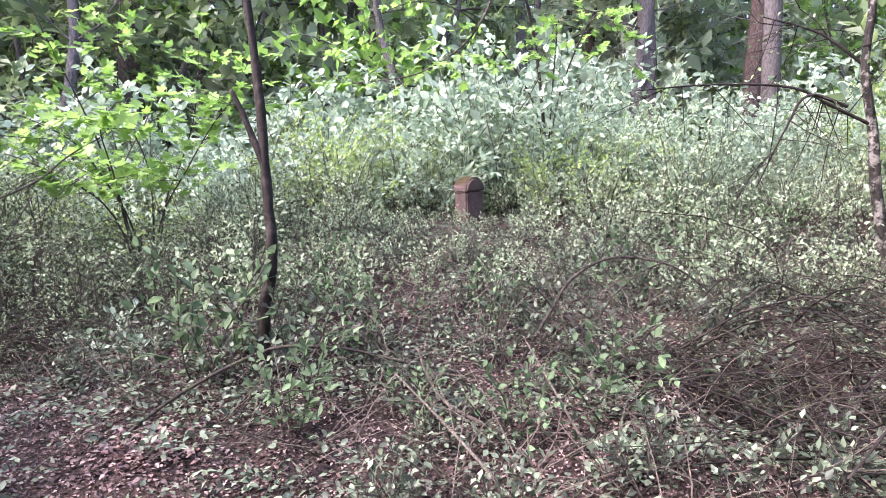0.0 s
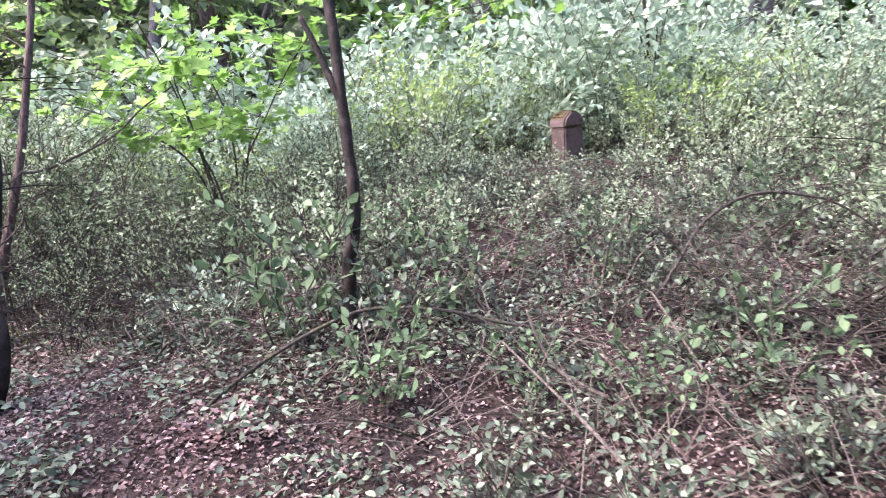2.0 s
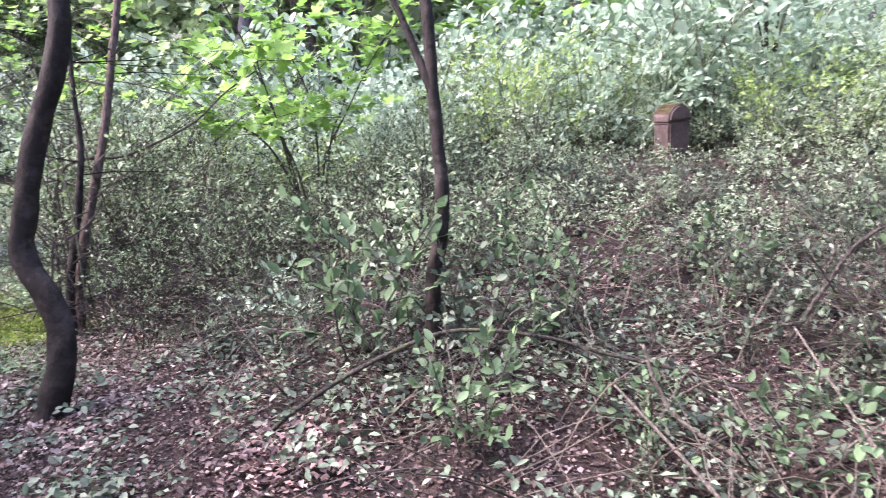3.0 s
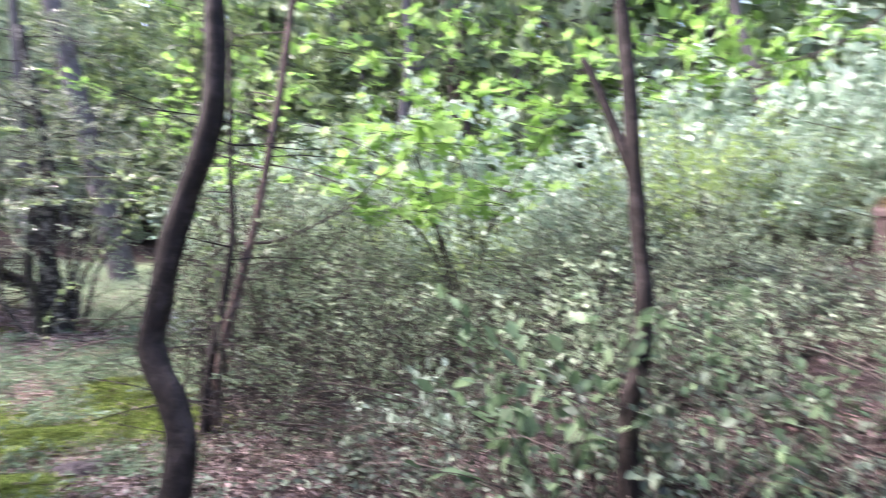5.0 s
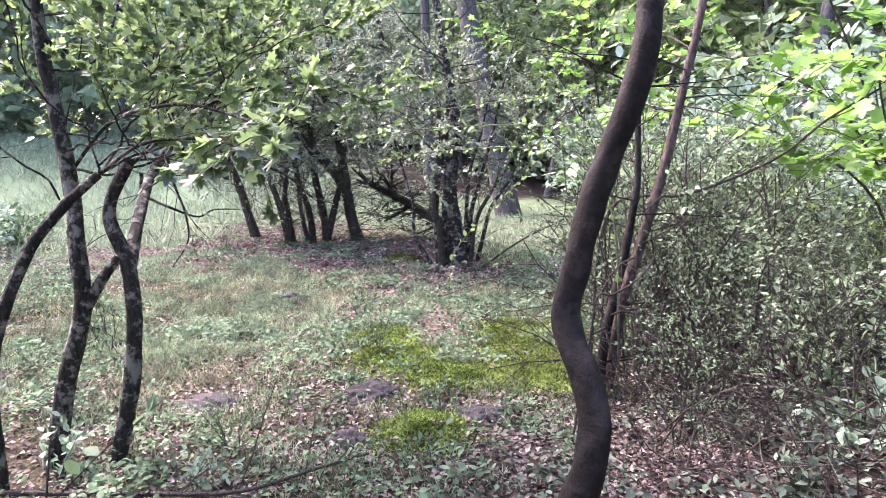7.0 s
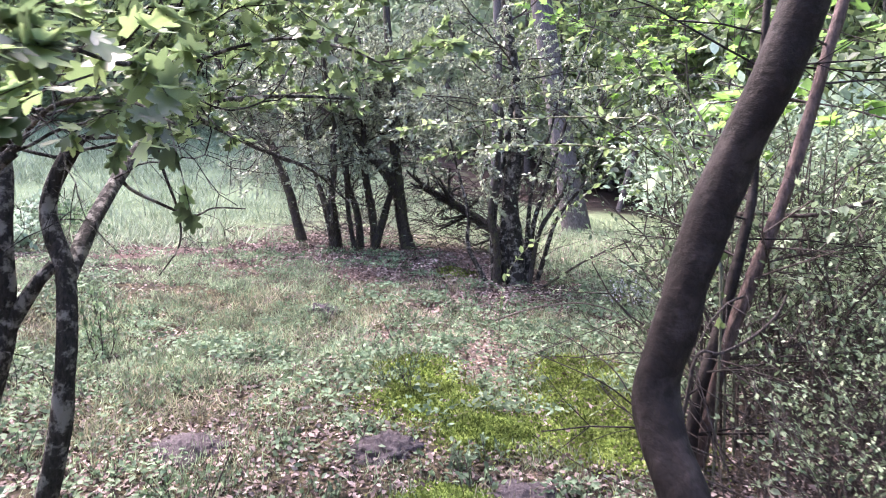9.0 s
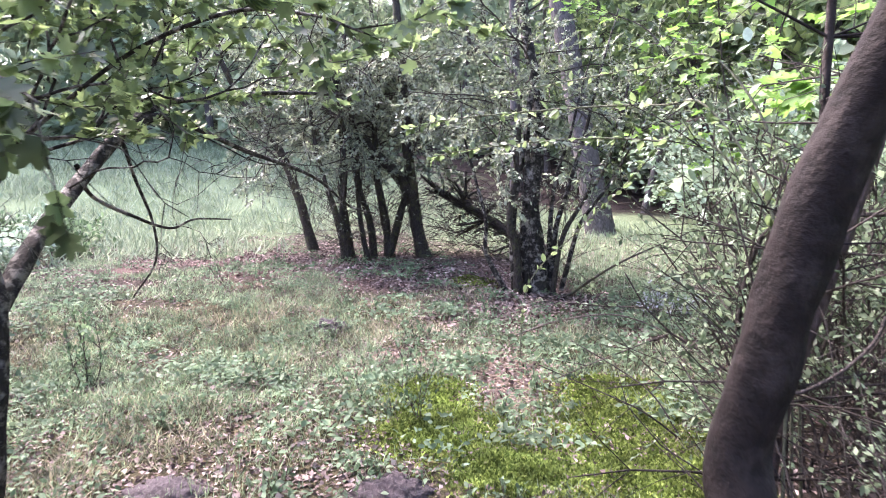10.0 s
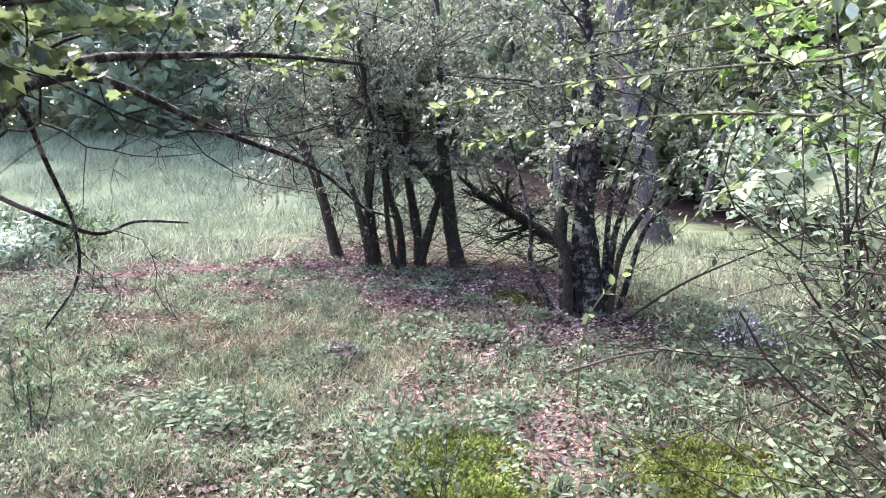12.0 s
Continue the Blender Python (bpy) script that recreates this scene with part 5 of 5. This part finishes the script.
def bare_thorn():
    """The twiggy tree at the far side of the mound."""
    base = Vector(g(4.3, 6.35))
    ob = thing("thorn_tree", base, "grey twiggy half-dead thorn tree leaning over brushwood", "tree")
    rng = np.random.default_rng(71)
    w = Wood()
    w.tube(curve_through([base - Vector((0, 0, 0.1)), (4.22, 6.38, 0.79), (4.14, 6.45, 1.47), (4.13, 6.5, 1.88), (4.07, 6.55, 2.42), (4.14, 6.61, 2.96), (4.2, 6.7, 4.0)], 6), 0.055, 0.025, 9, 0.15, 0.3)
    part("trunk", w.mesh("trunk", BARK_LICHEN, base), ob)
    bw, spots = Wood(), []
    for line in ([(4.13, 6.5, 1.95), (3.79, 6.52, 2.12), (3.47, 6.54, 2.27), (2.83, 6.54, 2.30), (2.24, 6.53, 2.26)], [(3.85, 6.4, 2.1), (3.5, 6.33, 2.18), (3.32, 6.3, 1.92), (3.09, 6.25, 1.48)], [(4.10, 6.6, 2.44), (3.76, 6.68, 2.72), (3.3, 6.7, 2.86)]):
        pts = curve_through(line, 5)
        w = Wood()
        w.tube(pts, 0.016, 0.005, 6, 0.1)
        part("limb", w.mesh("limb", BARK_DARK, base), ob)
        for _ in range(12):
            i = int(rng.uniform(0.1, 0.98) * (len(pts) - 1))
            grow(bw, rng, pts[i], Vector(rng.normal(0, 0.7, 3)) + Vector((-0.2, 0, -0.35)), rng.uniform(0.3, 0.9), 0.005, 1, spots, 0.3, -0.02, 3, 4, 4)
    tagged(part("branchwork", bw.mesh("branchwork", BARK_DARK, base), ob), kind="stuff")
    p, d = spot_arrays(spots)
    tagged(part("foliage", leaf_mesh("foliage", rng, p - np.array(tuple(base)), d, (0.03, 0.06), OVAL, LEAF_HAW, 0.6, 0.6), ob), kind="stuff")


bare_thorn()


def stalks(name, label, category, n, where, lo, hi, r, mat, rise, seed, lift=0.0):
    """Thin dry twigs that lie or lean in the undergrowth."""
    rng = np.random.default_rng(seed)
    w = Wood()
    for x, y in where(rng, n):
        length, a = rng.uniform(lo, hi), rng.uniform(0, 6.28)
        d = Vector((math.cos(a), math.sin(a), rng.uniform(*rise))).normalized()
        p = Vector((x, y, height(x, y) + rng.uniform(0, lift)))
        bend = Vector(rng.normal(0, 0.25, 3))
        pts = [p + d * length * s + bend * length * s * (1 - s) * 1.2 - Vector((0, 0, 0.25 * length * s * s)) for s in (0, 0.25, 0.5, 0.75, 1)]
        w.tube(pts, r * rng.uniform(0.6, 1.3), r * 0.4, 3)
    return tagged(new(name, w.mesh(name, mat)), label, category, kind="stuff")


stalks("dry_stalks", "dry grey stalks and twigs standing in the undergrowth", "twigs", 1200, box(-2.6, 4.8, 3.3, 8, lambda x, y: clear_of_path(x, y, 1.2)), 0.3, 1.0, 0.0048, TWIG_DRY, (0.1, 1.6), 81)
# dark-coloured stems added to deepen the shade under the shrubs
stalks("dead_stems", "dark dead stems tangled in the undergrowth", "twigs", 750, box(-2.6, 4.8, 3.6, 8.5, lambda x, y: clear_of_path(x, y, 1.3)), 0.3, 0.9, 0.005, BARK_MOSSY, (0.0, 1.4), 87)
# dark bark on these heaped twigs also stands for the shadow inside
stalks("brushwood", "dark heap of tangled brushwood beside the mound", "brushwood", 330, disc((2.6, 4.9, 0.7), (3.4, 5.2, 0.8), (3.0, 4.4, 0.6), (1.9, 5.3, 0.5)), 0.5, 1.3, 0.005, BARK_MOSSY, (-0.1, 1.1), 82, 0.3)
stalks("dead_boughs", "dead boughs tangled in the brushwood, bark darkened for its deep shade", "brushwood", 150, disc((2.6, 4.9, 0.7), (3.3, 5.2, 0.8), (3.0, 4.5, 0.6)), 0.6, 1.5, 0.008, BARK_DARK, (-0.05, 0.9), 85, 0.3)
stalks("brush_heap", "dark heap of dead twigs between the thorn trees", "brushwood", 260, disc((-10.9, 9.1, 0.5), (-11.2, 8.6, 0.4)), 0.4, 1.1, 0.006, BARK_DARK, (-0.6, 0.8), 86, 1.0)
stalks("thicket_twigs", "bare grey twigs in the shaded thicket", "twigs", 620, box(-5.5, -1.6, 5.4, 9.0, lambda x, y: y > 5.6 + (-3.0 - x) * 0.95), 0.4, 1.3, 0.004, TWIG, (0.2, 2.0), 83, 0.4)
stalks("dry_grass_stems", "thin straw-coloured stems in the clearing", "grass", 500, box(-11, -3.5, 3.2, 8.0, open_ground), 0.12, 0.35, 0.0016, TWIG_DRY, (0.2, 2.5), 84)

mealy = shrub(151, "pale_bush", "small bush with pale blue-grey mealy leaves", 0.5, 0.45, 7, MEALY, (0.03, 0.05), 26, 2)
mealy.matrix_basis = pose(-7.0, 8.95, height(-7.0, 8.95))
for k, (x, y, s) in enumerate(((-0.9, 5.22, 1.15), (-0.2, 4.55, 0.8), (-7.45, 3.68, 0.8), (-5.45, 5.47, 0.5), (-4.3, 3.9, 0.5), (-3.4, 4.1, 0.45))):
    plant = shrub(160 + k, "seedling_tree", "broad-leaved green seedling growing by itself", 0.85, 0.3, 4, LEAF_BROAD, (0.055, 0.095) if k < 2 else (0.035, 0.075), 20, 1, TWIG, OVAL8)
    plant.matrix_basis = pose(x, y, height(x, y), 0, 0, 60 * k) @ Matrix.Scale(s, 4)
stick("fallen_branch", "long thin fallen branch lying over leaf litter", [g(-4.6, 2.7, 0.03), g(-3.98, 3.34, 0.06), g(-3.72, 3.73, 0.07), g(-3.64, 4.11, 0.1), g(-3.63, 4.4, 0.12)], 0.014, 0.007, TWIG, 5, 13)
stick("bare_twig", "thin bare forked twig standing out over the moss", [g(-4.55, 6.72, 0.0), (-4.75, 6.6, 0.14), (-5.1, 6.5, 0.2), (-5.55, 6.42, 0.24)], 0.006, 0.003, BARK_DARK, 3, 14)
stick("bare_twig", "thin bare forked twig standing out over the moss", [g(-4.6, 6.75, 0.0), (-4.9, 6.8, 0.18), (-5.3, 6.8, 0.27), (-5.65, 6.77, 0.34)], 0.006, 0.003, BARK_DARK, 3, 15)
for k, (x, y, s) in enumerate(((-2.0, 6.25, 0.75), (-4.72, 2.98, 0.6), (-4.0, 3.66, 0.4), (-1.6, 5.9, 0.5))):
    plant = shrub(175 + k, "leafy_plant", "leafy plant with large soft pale green leaves", 0.6, 0.45, 5, LEAF_COOL, (0.06, 0.12), 16, 1, SHOOT, OVAL8)
    plant.matrix_basis = pose(x, y, height(x, y), 0, 0, 75 * k) @ Matrix.Scale(s, 4)
leafy_twig = shrub(171, "leafy_twig", "leafy green sapling standing close to the path", 0.95, 0.3, 3, LEAF_BROAD, (0.05, 0.09), 16, 1, TWIG, OVAL8)
leafy_twig.matrix_basis = pose(-3.2, 2.75, height(-3.2, 2.75))
stick("dry_stick", "long pale dry stick slanting through the undergrowth", [g(1.05, 3.75, -0.02), (0.82, 3.99, 0.25), (0.63, 4.2, 0.39), (0.39, 4.41, 0.57)], 0.010, 0.005, TWIG_DRY, 2, 16)
stick("dry_stick", "long pale dry stick slanting through the undergrowth", [g(1.52, 4.05, -0.02), (1.37, 4.31, 0.22), (1.28, 4.63, 0.36), (1.14, 5.07, 0.60)], 0.010, 0.005, TWIG_DRY, 2, 17)

brambles = [shrub(190 + k, "bramble_bush", "bushy bramble with dull bluish-green leaves at the meadow edge", 0.8, 0.8, 9, LEAF_COOL if k else LEAF_BROAD, (0.06, 0.11), 22, 2, TWIG, OVAL8) for k in range(2)]
plant_out(brambles, rng, [(-13.6, 2.7), (-14.3, 3.2), (-14.9, 2.2), (-15.6, 3.3), (-13.0, 2.0), (-12.2, 1.5)], 0.8, 1.15)
stick("slanting_bough", "thin dead bough slanting up from the thorn tree", [g(-8.3, 8.73, 0.02), (-8.3, 9.37, 0.34), (-8.3, 10.06, 0.55), (-8.3, 11.24, 0.85)], 0.018, 0.007, BARK_MOSSY, 6, 18)
SMALL = [shrub(180 + k, "small_herb", "small leafy green herb on the clearing floor", 0.2, 0.25, 6, HERB, (0.022, 0.045), 40, 1, TWIG, OVAL8) for k in range(3)]
plant_out(SMALL, rng, sow(rng, 95, -12, -3.0, 3.0, 7.6, lambda x, y: open_ground(x, y) and off_moss(x, y) and clear_of_path(x, y, 0.7), 0.25), 0.6, 1.3)
